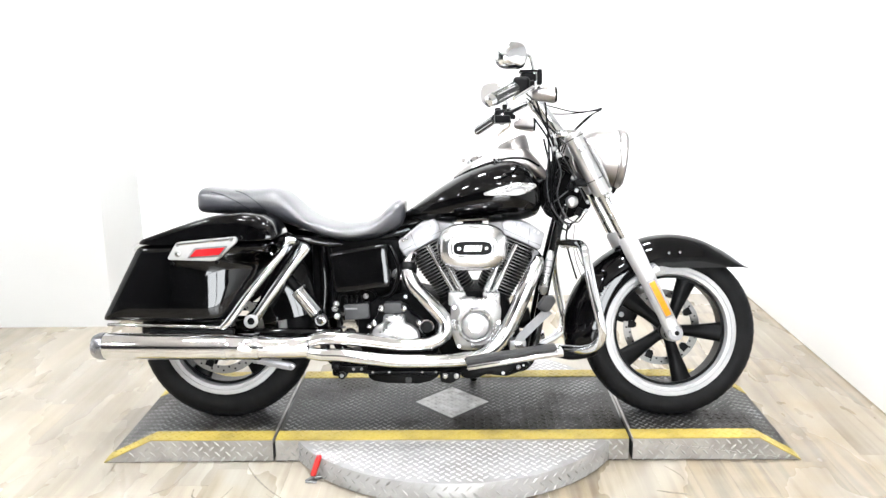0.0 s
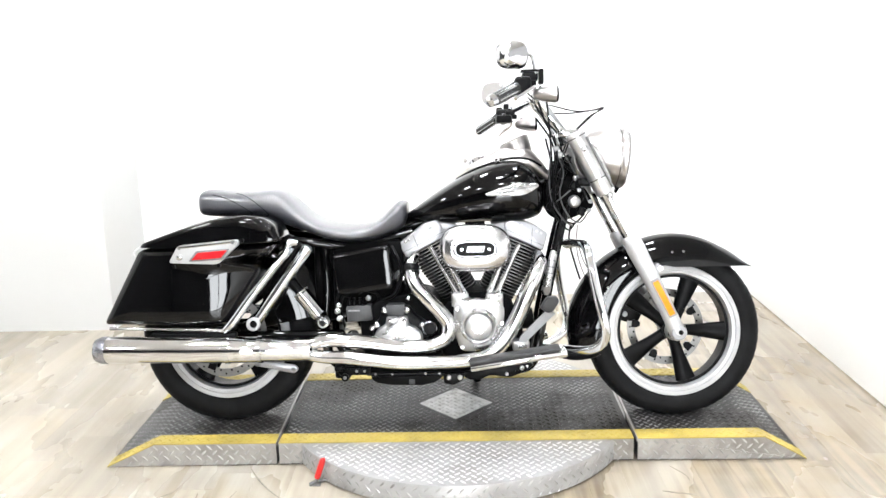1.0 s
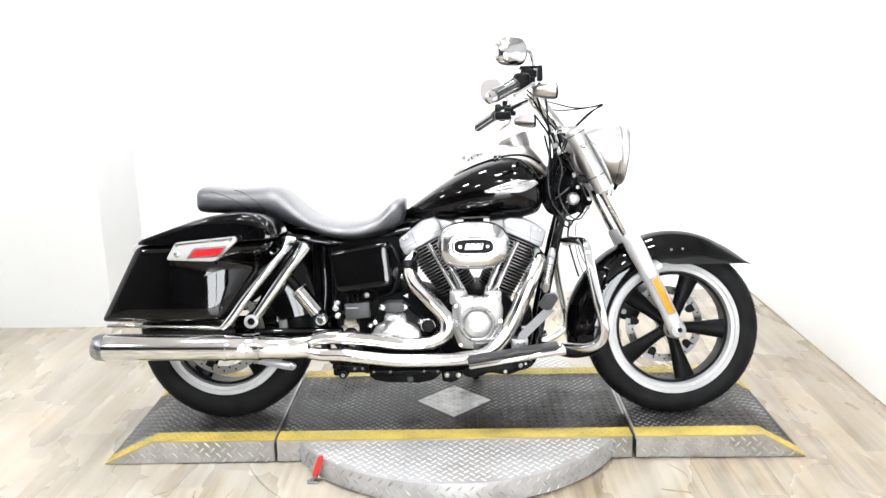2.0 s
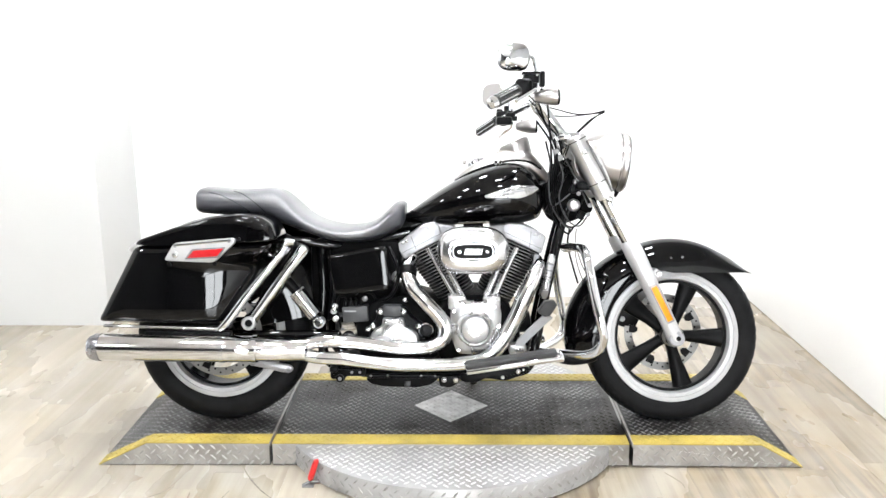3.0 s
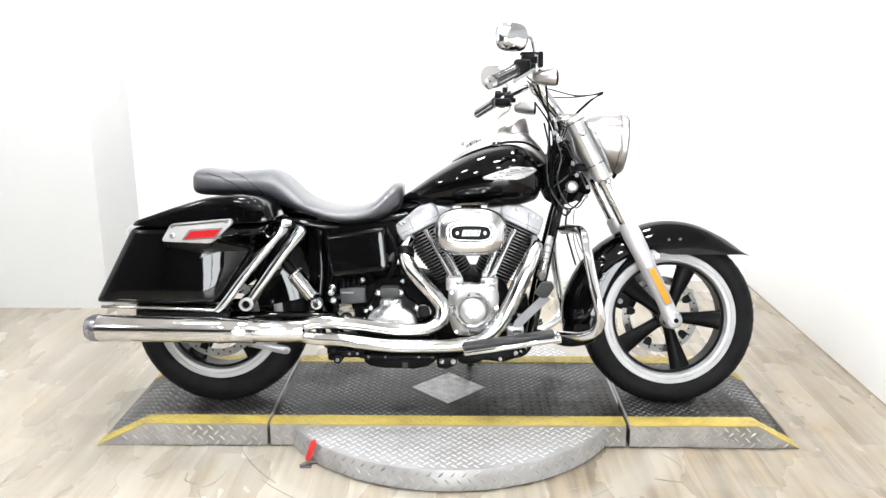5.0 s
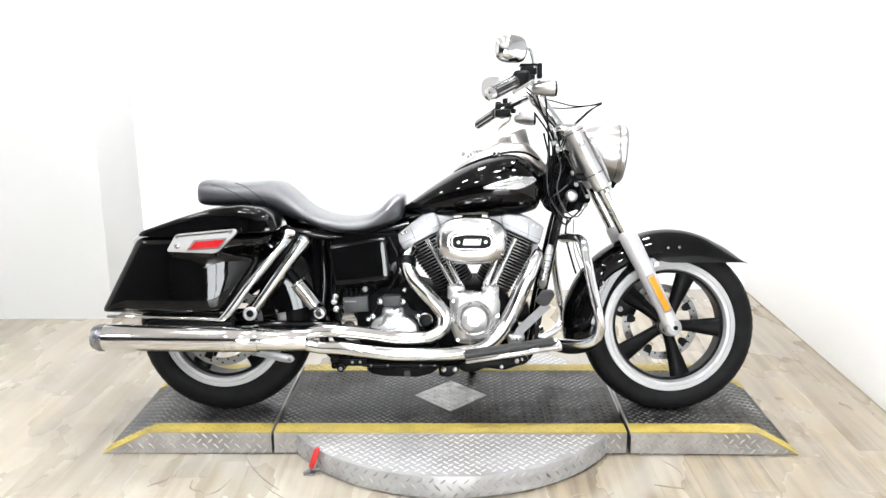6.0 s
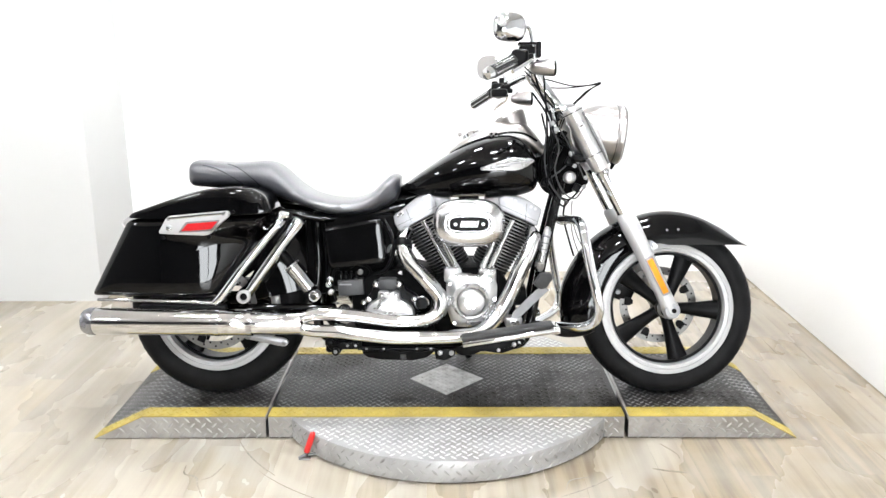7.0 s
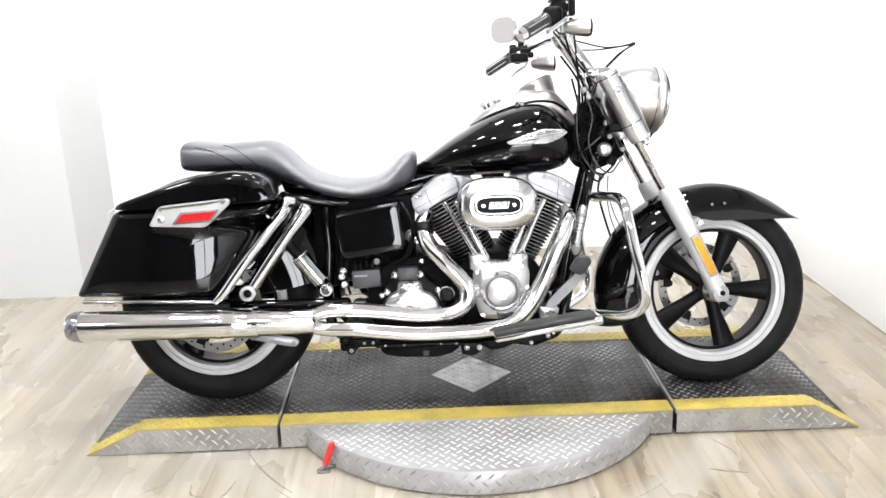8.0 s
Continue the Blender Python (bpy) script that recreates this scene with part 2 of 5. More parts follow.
def box(x0, x1, y0, y1, z0, z1, bevel=0.0, seg=2, m=None):
    bm = bmesh.new()
    bmesh.ops.create_cube(bm, size=1.0)
    for v in bm.verts:
        v.co = Vector(((x0 + x1) / 2 + v.co.x * (x1 - x0), (y0 + y1) / 2 + v.co.y * (y1 - y0), (z0 + z1) / 2 + v.co.z * (z1 - z0)))
    if bevel:
        bmesh.ops.bevel(bm, geom=bm.edges[:], offset=bevel, segments=seg, affect="EDGES", profile=0.5)
    if m is not None:
        bmesh.ops.transform(bm, matrix=m, verts=bm.verts)
    return bm


def extruded(outline, y0, y1, bevel=0.0, seg=2):
    """A plate with the outline (x, z) between two depths, its edges rounded."""
    bm = bmesh.new()
    a = [bm.verts.new((x, y0, z)) for x, z in outline]
    b = [bm.verts.new((x, y1, z)) for x, z in outline]
    n = len(a)
    bm.faces.new(a)
    bm.faces.new(b[::-1])
    for i in range(n):
        bm.faces.new((a[i], b[i], b[(i + 1) % n], a[(i + 1) % n]))
    bmesh.ops.recalc_face_normals(bm, faces=bm.faces)
    if bevel:
        edges = [e for e in bm.edges if abs(e.verts[0].co.y - e.verts[1].co.y) < 1e-6]
        bmesh.ops.bevel(bm, geom=edges, offset=bevel, segments=seg, affect="EDGES", profile=0.5)
    return bm


def rounded(points, r, n=5):
    """An outline with its corners rounded."""
    out, k = [], len(points)
    for i in range(k):
        p, a, b = (Vector(points[j % k]) for j in (i, i - 1, i + 1))
        da, db = (a - p), (b - p)
        ra, rb = min(r, da.length * 0.45), min(r, db.length * 0.45)
        s, e = p + da.normalized() * ra, p + db.normalized() * rb
        for j in range(n + 1):
            t = j / n
            q = s * (1 - t) ** 2 + p * 2 * t * (1 - t) + e * t * t
            out.append((q.x, q.y))
    return out


def smooth_path(points, per=6):
    """Points along a smooth curve through those given; each may carry further values such as a radius."""
    P = [np.array(p, float) for p in points]
    P = [2 * P[0] - P[1]] + P + [2 * P[-1] - P[-2]]
    out = []
    for i in range(1, len(P) - 2):
        for j in range(per):
            t = j / per
            a, b, c, d = P[i - 1:i + 3]
            out.append(0.5 * (2 * b + (c - a) * t + (2 * a - 5 * b + 4 * c - d) * t * t + (3 * b - a - 3 * c + d) * t ** 3))
    out.append(P[-2])
    return out


def loft(rings, closed=True, caps=True):
    g = Geo()
    n = len(rings[0])
    verts = [p for r in rings for p in r]
    faces = []
    for i in range(len(rings) - 1):
        for j in range(n if closed else n - 1):
            k = (j + 1) % n
            faces.append((i * n + j, i * n + k, (i + 1) * n + k, (i + 1) * n + j))
    if caps and closed:
        faces.append(tuple(range(n))[::-1])
        faces.append(tuple((len(rings) - 1) * n + j for j in range(n)))
    return g.add(verts, faces)


def tube(points, r=0.01, sides=14, per=6, smooth=True):
    """A round bar along a smooth curve; points (x, y, z) or (x, y, z, radius)."""
    pts = [p if len(p) == 4 else (*p, r) for p in points]
    path = smooth_path(pts, per) if smooth and len(pts) > 2 else [np.array(p, float) for p in pts]
    rings, up = [], None
    for i, p in enumerate(path):
        a, b = path[max(i - 1, 0)][:3], path[min(i + 1, len(path) - 1)][:3]
        d = Vector(b - a).normalized()
        if up is None:
            up = d.orthogonal().normalized()
        up = (up - d * up.dot(d)).normalized()
        side = d.cross(up)
        c = Vector(p[:3])
        rings.append([c + (up * math.cos(t) + side * math.sin(t)) * p[3] for t in (2 * math.pi * k / sides for k in range(sides))])
    return loft(rings)


def frame_to(origin, axis, up=(0, 0, 1)):
    """The pose whose z points along axis."""
    z = Vector(axis).normalized()
    u = Vector(up)
    x = (u - z * u.dot(z))
    x = x.normalized() if x.length > 1e-4 else z.orthogonal().normalized()
    y = z.cross(x)
    return Matrix(((x.x, y.x, z.x, origin[0]), (x.y, y.y, z.y, origin[1]), (x.z, y.z, z.z, origin[2]), (0, 0, 0, 1)))


def lathe(profile, origin, axis, n=40, caps=True):
    """A turned form: profile of (along, radius) about an axis from origin."""
    m = frame_to(origin, axis)
    rings = [[m @ Vector((r * math.cos(t), r * math.sin(t), h)) for t in (2 * math.pi * k / n for k in range(n))] for h, r in profile]
    return loft(rings, caps=caps)


def ring(profile, origin, axis, n=64):
    """A turned ring: the profile closes on itself."""
    return lathe(list(profile) + [profile[0]], origin, axis, n, caps=False)


def hexbolt(origin, axis, r=0.007, h=0.005):
    return lathe([(0, r * 1.25), (0.0015, r * 1.25), (0.0016, r), (h * 0.8, r), (h, r * 0.8)], origin, axis, 10)


def oval(cx, cz, a, b, p=2.0, n=40):
    """A superellipse outline."""
    out = []
    for k in range(n):
        t = 2 * math.pi * k / n
        c, s = math.cos(t), math.sin(t)
        out.append((cx + a * math.copysign(abs(c) ** (2 / p), c), cz + b * math.copysign(abs(s) ** (2 / p), s)))
    return out


def stack(outlines):
    """A form built of outlines (x, z) at depths y, from back to front."""
    return loft([[(x, y, z) for x, z in o] for y, o in outlines])


def lug(u, v, turn, length=0.024, width=0.009, height=0.0022):
    c, s = math.cos(turn), math.sin(turn)
    pts = [(-length / 2, 0, 0), (-length * 0.2, -width / 2, 0), (length * 0.2, -width / 2, 0), (length / 2, 0, 0), (length * 0.2, width / 2, 0), (-length * 0.2, width / 2, 0), (-length * 0.25, 0, height), (length * 0.25, 0, height)]
    return [(u + x * c - y * s, v + x * s + y * c, z) for x, y, z in pts]


LUG_FACES = [(0, 1, 6), (1, 2, 7, 6), (2, 3, 7), (3, 4, 7), (4, 5, 6, 7), (5, 0, 6)]


def lugs(u0, u1, v0, v1, pitch, place, inside=None, length=0.024, width=0.009):
    """Raised treads of chequer plate: a row leans one way, the next row, set between, the other; place(u, v, h) gives the point."""
    g = Geo()
    step, rise = pitch * 1.41421, pitch * 0.70711
    rows = max(1, int((v1 - v0) / rise))
    rise = (v1 - v0) / rows
    for j in range(rows):
        v = v0 + (j + 0.5) * rise
        u = u0 + step * (0.5 if j % 2 else 0.98)
        while u < u1 - 0.4 * step:
            if not inside or inside(u, v):
                g.add([place(a, b, h) for a, b, h in lug(u, v, radians(-45 if j % 2 else 45), length, width)], LUG_FACES)
            u += step
    return g


# ---- room ----
X_L, X_R, Y_B, Y_F, TOP = -4.6, 1.602, 1.667, -8.5, 3.0
X_RET, Y_LEFT, LEDGE = -1.704, 1.16, 1.352


def setting(name, bm, material, label, category):
    return tagged(part(name, bm, material), label, category, kind="structure")


setting("wall_back", box(X_RET, X_R + 0.9, Y_B, Y_B + 0.15, -0.05, TOP), WALL, "white painted back wall behind the motorcycle", "wall")
setting("wall_left_front", box(X_L, X_RET, Y_LEFT, Y_LEFT + 0.66, -0.05, TOP, 0.006), DIMWALL, "wall forward of the back wall, its dimness put into grey paint", "wall")
setting("wall_right_low", box(X_R, X_R + 0.12, Y_F, Y_B, -0.05, LEDGE, 0.006), WALL, "white painted low side wall with a flat top", "wall")
setting("wall_right_high", box(X_R + 0.75, X_R + 0.9, Y_F, Y_B, -0.05, TOP), HIGHWALL, "side wall beyond the low wall, dimmed by greyer paint", "wall")
setting("wall_left", box(X_L - 0.15, X_L, -2.4, Y_LEFT + 0.66, -0.05, TOP), WALL, "white painted side wall", "wall")
# Unseen half of the left wall, made dark so black paint reflects dark.
setting("wall_left_unseen", box(X_L - 0.15, X_L, Y_F, -2.4, -0.05, TOP), DARKWALL, "unseen dark side wall, added for dark reflections", "wall")
# Unseen window, spanned to reflect in the saddlebag but not in the fender.
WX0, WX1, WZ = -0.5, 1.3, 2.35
# Unseen dark front walls, taken from the dark reflections in the black panels.
setting("wall_front", box(X_L - 0.15, WX0, Y_F - 0.15, Y_F, -0.05, TOP), DARKWALL, "unseen dark front wall, taken from dark reflections", "wall")
setting("wall_front_lintel", box(WX0, X_R + 0.9, Y_F - 0.15, Y_F, WZ, TOP), DARKWALL, "unseen dark wall above the added window", "wall")
setting("wall_front_pier", box(WX1, X_R + 0.9, Y_F - 0.15, Y_F, -0.05, WZ), DARKWALL, "unseen dark wall beside the added window", "wall")
win = tagged(empty("window_1", (0, Y_F - 0.08, 0)), "unseen tall window added for the bright saddlebag reflection", "window", kind="structure")
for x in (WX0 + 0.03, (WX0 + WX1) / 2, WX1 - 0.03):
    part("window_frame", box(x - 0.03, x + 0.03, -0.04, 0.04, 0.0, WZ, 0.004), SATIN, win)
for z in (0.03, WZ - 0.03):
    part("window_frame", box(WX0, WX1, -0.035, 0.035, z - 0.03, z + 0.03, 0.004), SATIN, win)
# Glowing panel added behind it for that reflection and for frontal light.
setting("backdrop", box(WX0 - 0.4, WX1 + 0.4, Y_F - 0.62, Y_F - 0.6, -0.05, TOP), OUTSIDE, "glowing panel added behind the unseen window", "backdrop")
setting("ceiling", box(X_L - 0.15, X_R + 0.9, Y_F - 0.15, Y_B + 0.15, TOP, TOP + 0.1), CEIL, "plain pale painted ceiling", "ceiling")
floor = setting("floor", box(X_L - 0.15, X_R + 0.9, Y_F - 0.15, Y_B + 0.15, -0.06, -0.004), JOINT, "pale maple-look plank floor", "floor")

# Dark strip painted for the shadowed gap at the low wall's foot.
setting("shadow_gap_strip", box(X_R - 0.003, X_R, Y_F, Y_B, 0.0, 0.004), JOINT, "thin dark strip painted for the shadowed joint along the low wall", "trim")

# ceiling lights; the rear pair is added to brighten the platform's far edge
first = None
for yy, row in ((-3.7, (-2.9, -1.5, -0.2, 0.8)), (-1.2, (-2.9, -1.5, -0.2, 0.8)), (0.5, (-0.65, 0.6))):
    for xx in row:
        if first is None:
            first = empty("ceiling_light", (xx, yy, TOP))
            part("frame", box(-0.13, 0.13, -0.13, 0.13, -0.03, 0.0, 0.004), WALL, first)
            part("diffuser", box(-0.11, 0.11, -0.11, 0.11, -0.036, -0.031), LIGHT, first)
            tagged(first, "square white ceiling panel light, switched on", "ceiling light", "ceiling lights")
        else:
            copy_thing(first, pose(xx, yy, TOP))

# ---- turntable and lift platform ----
H, WID = 0.078, 0.305
CX, CY, RAD = 0.012, 0.003, 0.597


def top_height(x):
    """The height of the platform's top along its length."""
    if x < -0.991:
        return H * max(0.0, (x + 1.156) / 0.165)
    if x > 1.015:
        return H * max(0.0, (1.155 - x) / 0.14)
    return H


def platform(name, x0, x1, knees, label, plate=None, worn=None):
    """A length of platform of tread plate: body, skirt plates, yellow edge bands and raised treads."""
    thing = empty(name, ((x0 + x1) / 2, CY, 0))
    back = Matrix.Translation((-(x0 + x1) / 2, 0, 0))
    xs = sorted([x0, x1] + [k for k in knees if x0 < k < x1])
    prof = [(x, 0.002 + top_height(x)) for x in xs]
    body = [(xs[-1], 0.002), (xs[0], 0.002)] + prof
    body = [p for i, p in enumerate(body) if i == 0 or (Vector(p) - Vector(body[i - 1])).length > 0.003]
    bm = extruded(body, -WID + 0.003, WID - 0.003)
    bmesh.ops.transform(bm, matrix=back, verts=bm.verts)
    part("deck", bm, plate or PLATE, thing, "worn dark grey tread plate deck")
    for sgn, nm in ((-1, "skirt"), (1, "skirt")):
        y0, y1 = sorted((sgn * (WID - 0.0025), sgn * (WID + 0.0015)))
        bm = extruded([(x, z - 0.0015 if i > 1 else 0.0065 if top_height(x) > 0.02 else z) for i, (x, z) in enumerate(body)], y0, y1)
        bmesh.ops.transform(bm, matrix=back, verts=bm.verts)
        part(nm, bm, ALU, thing, "bright aluminium tread plate skirt")
        band = Geo()
        yo, yi = sgn * (WID + 0.0022), sgn * (WID - 0.064)
        rr = []
        for x, z in prof:
            rr.append([(x, yo, z - 0.001), (x, yi, z - 0.001), (x, yi, z + 0.0028), (x, yo, z + 0.0028)])
        part("edge_band", loft(rr).moved(back), YELLOW, thing, "scuffed yellow painted edge band")

    def on_top(u, v, h):
        return (u - (x0 + x1) / 2, v, top_height(u) + 0.002 + h)

    free = (lambda u, v: abs(u - 0.008) + abs(v - CY) > 0.16) if x0 < 0 < x1 else None
    tagged(part("treads", lugs(x0 + 0.004, x1 - 0.004, -WID + 0.066, WID - 0.066, 0.0215, on_top, free, 0.0225, 0.0072), worn or LUGD, thing, "raised treads"), kind="stuff")
    for a, b in ((-WID, -WID + 0.065), (WID - 0.065, WID)):
        tagged(part("treads", lugs(x0 + 0.004, x1 - 0.004, a, b, 0.0225, lambda u, v, h: (u - (x0 + x1) / 2, v, top_height(u) + 0.0047 + h), None, 0.0235, 0.0076), YELLOW, thing, "raised treads under yellow paint"), kind="stuff")
    for sgn in (-1, 1):
        place = lambda u, v, h: (u - (x0 + x1) / 2, sgn * (WID + 0.0014 + h), v)
        ok = lambda u, v: v < top_height(u) - 0.008
        tagged(part("treads", lugs(x0 + 0.004, x1 - 0.004, 0.003, H - 0.002, 0.0255, place, ok, 0.0275, 0.0072), LUG, thing, "raised treads"), kind="stuff")
    for x in (x0, x1):
        if abs(x) < 0.7 and name == "platform_ramp":
            part("end_strip", box(x - (x0 + x1) / 2 - 0.004, x - (x0 + x1) / 2 + 0.004, -WID + 0.004, WID - 0.004, H - 0.012, H + 0.0035, 0.001, 1), ALU, thing, "bare metal end strip")
    return tagged(thing, label, "platform", "lift platform sections")


LUGD = mat("dark_worn_lugs", (0.235, 0.235, 0.238), 0.34, 0.6, vary=0.5, scale=7, rough_vary=0.1, stain=(0.03, 0.027, 0.024), stain_scale=2.3, stain_cut=(0.47, 0.60))
DIAMOND = mat("rubbed_bare_plate", (0.50, 0.50, 0.495), 0.4, 0.25, vary=0.3, scale=22, stain=(0.16, 0.15, 0.14), stain_scale=9.0, stain_cut=(0.52, 0.68), bump=0.3, bump_scale=200, rough_vary=0.1)
# The left ramp's plate and treads are set paler than the other sections'.
PLATE_PALE = mat("paler_tread_plate", (0.085, 0.085, 0.086), 0.4, 0.5, vary=0.5, scale=9, stain=(0.03, 0.028, 0.026), stain_scale=3.2, bump=0.25, bump_scale=220, rough_vary=0.12)
LUG_PALE = mat("paler_lugs", (0.34, 0.34, 0.345), 0.33, 0.6, vary=0.5, scale=7, rough_vary=0.1, stain=(0.08, 0.075, 0.07), stain_scale=3.2)
platform("platform_ramp", -1.156, -0.587, [-0.991], "paler tread plate end ramp with yellow edges", PLATE_PALE, LUG_PALE)
mid = platform("platform_deck", -0.577, 0.590, [], "dark tread plate turntable deck with yellow edges and pale diamond")
platform("platform_ramp", 0.604, 1.155, [1.015], "dark tread plate end ramp with yellow edges")
dia = [(-0.132, 0.0), (0.0, -0.139), (0.132, 0.0), (0.0, 0.139)]
g = Geo()
g.add([(x, y, z) for z in (H, H + 0.0042) for x, y in dia], [(0, 1, 2, 3), (4, 5, 6, 7), (0, 1, 5, 4), (1, 2, 6, 5), (2, 3, 7, 6), (3, 0, 4, 7)])
part("diamond_plate", g, DIAMOND, mid, "bare bright aluminium diamond")
tagged(part("treads", lugs(-0.13, 0.13, -0.137, 0.137, 0.0205, lambda u, v, h: (u, v, H + 0.0042 + h), lambda u, v: abs(u) / 0.132 + abs(v) / 0.139 < 0.9, 0.02, 0.007), DIAMOND, mid, "raised treads"), kind="stuff")

disc = empty("turntable_disc", (CX, CY, 0))
n = 128
circle = [(RAD * math.cos(2 * math.pi * k / n), RAD * math.sin(2 * math.pi * k / n)) for k in range(n)]
g = loft([[(x * s, y * s, z) for x, y in circle] for s, z in ((0.985, 0.001), (0.985, 0.006), (1.0, 0.0065), (1.0, H - 0.006), (0.997, H - 0.003))])
part("disc_body", g, DISCALU, disc, "bright aluminium tread plate disc")
tagged(part("treads", lugs(-RAD, RAD, -RAD, RAD, 0.0235, lambda u, v, h: (u, v, H - 0.003 + h), lambda u, v: abs(v) > WID + 0.012 and math.hypot(u, v) < RAD - 0.014, 0.0255, 0.0072), DISCLUG, disc, "raised treads"), kind="stuff")
tagged(part("treads", lugs(0, 2 * math.pi * RAD, 0.003, H - 0.006, 0.0250, lambda u, v, h: ((RAD + h) * math.cos(u / RAD), (RAD + h) * math.sin(u / RAD), v), None, 0.027, 0.0068), LUG, disc, "raised treads"), kind="stuff")
tagged(disc, "round bright tread plate turntable under the deck", "turntable")

pin = empty("locking_pin", (-0.432, -0.43, 0))
part("grip", tube([(0.0215, 0.0, 0.086, 0.004), (0.021, 0.0, 0.083, 0.0085), (0.014, 0.0, 0.062, 0.0098), (0.002, 0.0, 0.028, 0.0095), (-0.0005, 0.0, 0.020, 0.0085)], sides=16), REDGRIP, pin, "red plastic grip")
part("shank", tube([(0.0, 0.0, 0.024), (-0.004, 0.0, 0.010), (-0.006, -0.002, 0.004)], 0.0045), STEEL, pin)
part("toe", tube([(-0.004, -0.002, 0.012), (-0.014, -0.006, 0.008), (-0.024, -0.012, 0.004)], 0.005), STEEL, pin)
part("bracket", tube([(0.004, 0.002, 0.010), (0.022, 0.008, 0.009), (0.040, 0.014, 0.018), (0.062, 0.018, 0.036)], 0.005), STEEL, pin)
part("foot", box(-0.024, 0.012, -0.018, 0.008, 0.0, 0.005, 0.002), STEEL, pin)
tagged(pin, "red handled steel locking pin beside the turntable", "locking pin")


# ---- motorcycle, built upright about its own ground line and leaned on its stand ----
bike = empty("motorcycle")
bike.matrix_basis = pose(0, -0.055, H + 0.004, -8, 0, 0)
tagged(bike, "black touring motorcycle with chrome engine, hard saddlebags and two-up seat", "motorcycle")
FX, FZ, RX, RZ = 0.765, 0.291, -0.777, 0.297


def arc_band(cx, cz, th0, th1, outer, inner, half, n=44, m=18, thick=0.003):
    """A mudguard swept about an axle: outer(t) and inner(t) give the crown's and the skirt's radius at an angle in degrees."""
    rings = []
    for i in range(n + 1):
        th = th0 + (th1 - th0) * i / n
        a = radians(th)
        ro, ri = outer(th), inner(th)
        out, inn = [], []
        for j in range(m + 1):
            s = -1 + 2 * j / m
            y = half * math.sin(s * math.pi / 2)
            k = max(0.0, math.cos(s * math.pi / 2)) ** 0.8
            r = ri + (ro - ri) * k
            out.append((cx + r * math.cos(a), y, cz + r * math.sin(a)))
            r2, y2 = ri + (ro - thick - ri) * k, y * (1 - thick / half)
            inn.append((cx + r2 * math.cos(a), y2, cz + r2 * math.sin(a)))
        rings.append(out + inn[::-1])
    return loft(rings)


def wheel(name, cx, cz, r, rim_r, half, turn, drop, label):
    """A cast wheel: tyre with tread blocks, machined rim, five spokes, hub."""
    w = part(name, lathe([(-0.05, 0.028), (-0.046, 0.036), (0.046, 0.036), (0.05, 0.028)], (cx, 0, cz), (0, 1, 0), 32), SATIN, bike, label)
    sh = [(0.80, 0.0), (0.93, 0.16), (1.0, 0.40), (0.95, 0.64), (0.78, 0.84), (0.48, 0.95), (0.16, 0.995)]
    sh = smooth_path(sh, 4)
    half_prof = [(q[0] * half, rim_r - 0.004 + (r - rim_r + 0.004) * q[1]) for q in sh]
    prof = [(-y, z) for y, z in half_prof] + half_prof[::-1]
    prof += [(half * 0.7, rim_r - 0.02), (-half * 0.7, rim_r - 0.02)]
    tyre = part("tyre", ring(prof, (cx, 0, cz), (0, 1, 0), 96), RUBBER, w, "black rubber tyre")
    # slanted tread blocks on both shoulders
    g = Geo()
    for k in range(60):
        for sgn in (-1, 1):
            a0 = 2 * math.pi * (k + (0.5 if sgn > 0 else 0)) / 60
            row = []
            for j in range(5):
                y, rr = half_prof[-3 - 3 * j]
                row.append((sgn * y, rr + 0.0010, a0 + sgn * 0.025 * j))
            rings = []
            for y, rr, a in row:
                wd = 0.019
                rings.append([(cx + s * math.cos(a + d), y, cz + s * math.sin(a + d)) for s, d in ((rr - 0.004, -wd * 1.1), (rr, -wd), (rr, wd), (rr - 0.004, wd * 1.1))])
            g.join(loft(rings))
    tagged(part("tread", g, RUBBER, w, "tread blocks"), kind="stuff")
    hw = half * 0.84
    near = [(-hw, rim_r), (-hw - 0.004, rim_r - 0.002), (-hw - 0.0045, rim_r - 0.0155), (-hw - 0.001, rim_r - 0.0165), (-hw - 0.001, rim_r - 0.0185), (-hw - 0.003, rim_r - 0.0195), (-hw - 0.0015, rim_r - 0.029), (-hw + 0.014, rim_r - 0.034)]
    lip = near + [(-y, q) for y, q in near[::-1]]
    part("rim", ring(lip, (cx, 0, cz), (0, 1, 0), 96), MACHINED, w, "bright machined rim")
    part("rim_well", ring([(-hw + 0.02, rim_r - 0.033), (-hw + 0.02, rim_r - 0.044), (hw - 0.02, rim_r - 0.044), (hw - 0.02, rim_r - 0.033)], (cx, 0, cz), (0, 1, 0), 72), SATIN, w, "satin black rim barrel")
    for k in range(5):
        a = radians(turn + 72 * k)
        d, e = Vector((math.cos(a), 0, math.sin(a))), Vector((-math.sin(a), 0, math.cos(a)))
        rings = []
        for q, wd, th, off in ((0.022, 0.021, 0.022, 0.0), (0.05, 0.019, 0.020, -0.001), (0.09, 0.022, 0.017, -0.004), (0.13, 0.028, 0.015, -0.008), (rim_r - 0.055, 0.033, 0.014, -0.012), (rim_r - 0.04, 0.037, 0.016, -0.013)):
            o = []
            for u, v in oval(0, 0, wd, th, 2.8, 16):
                ridge = -0.004 * (1 - abs(u / wd)) if v < 0 else 0.0
                o.append(Vector((cx, 0, cz)) + d * q + e * (u - 0.25 * off) + Vector((0, v + off + ridge, 0)))
            rings.append(o)
        part("spoke", loft(rings), SATIN, w)
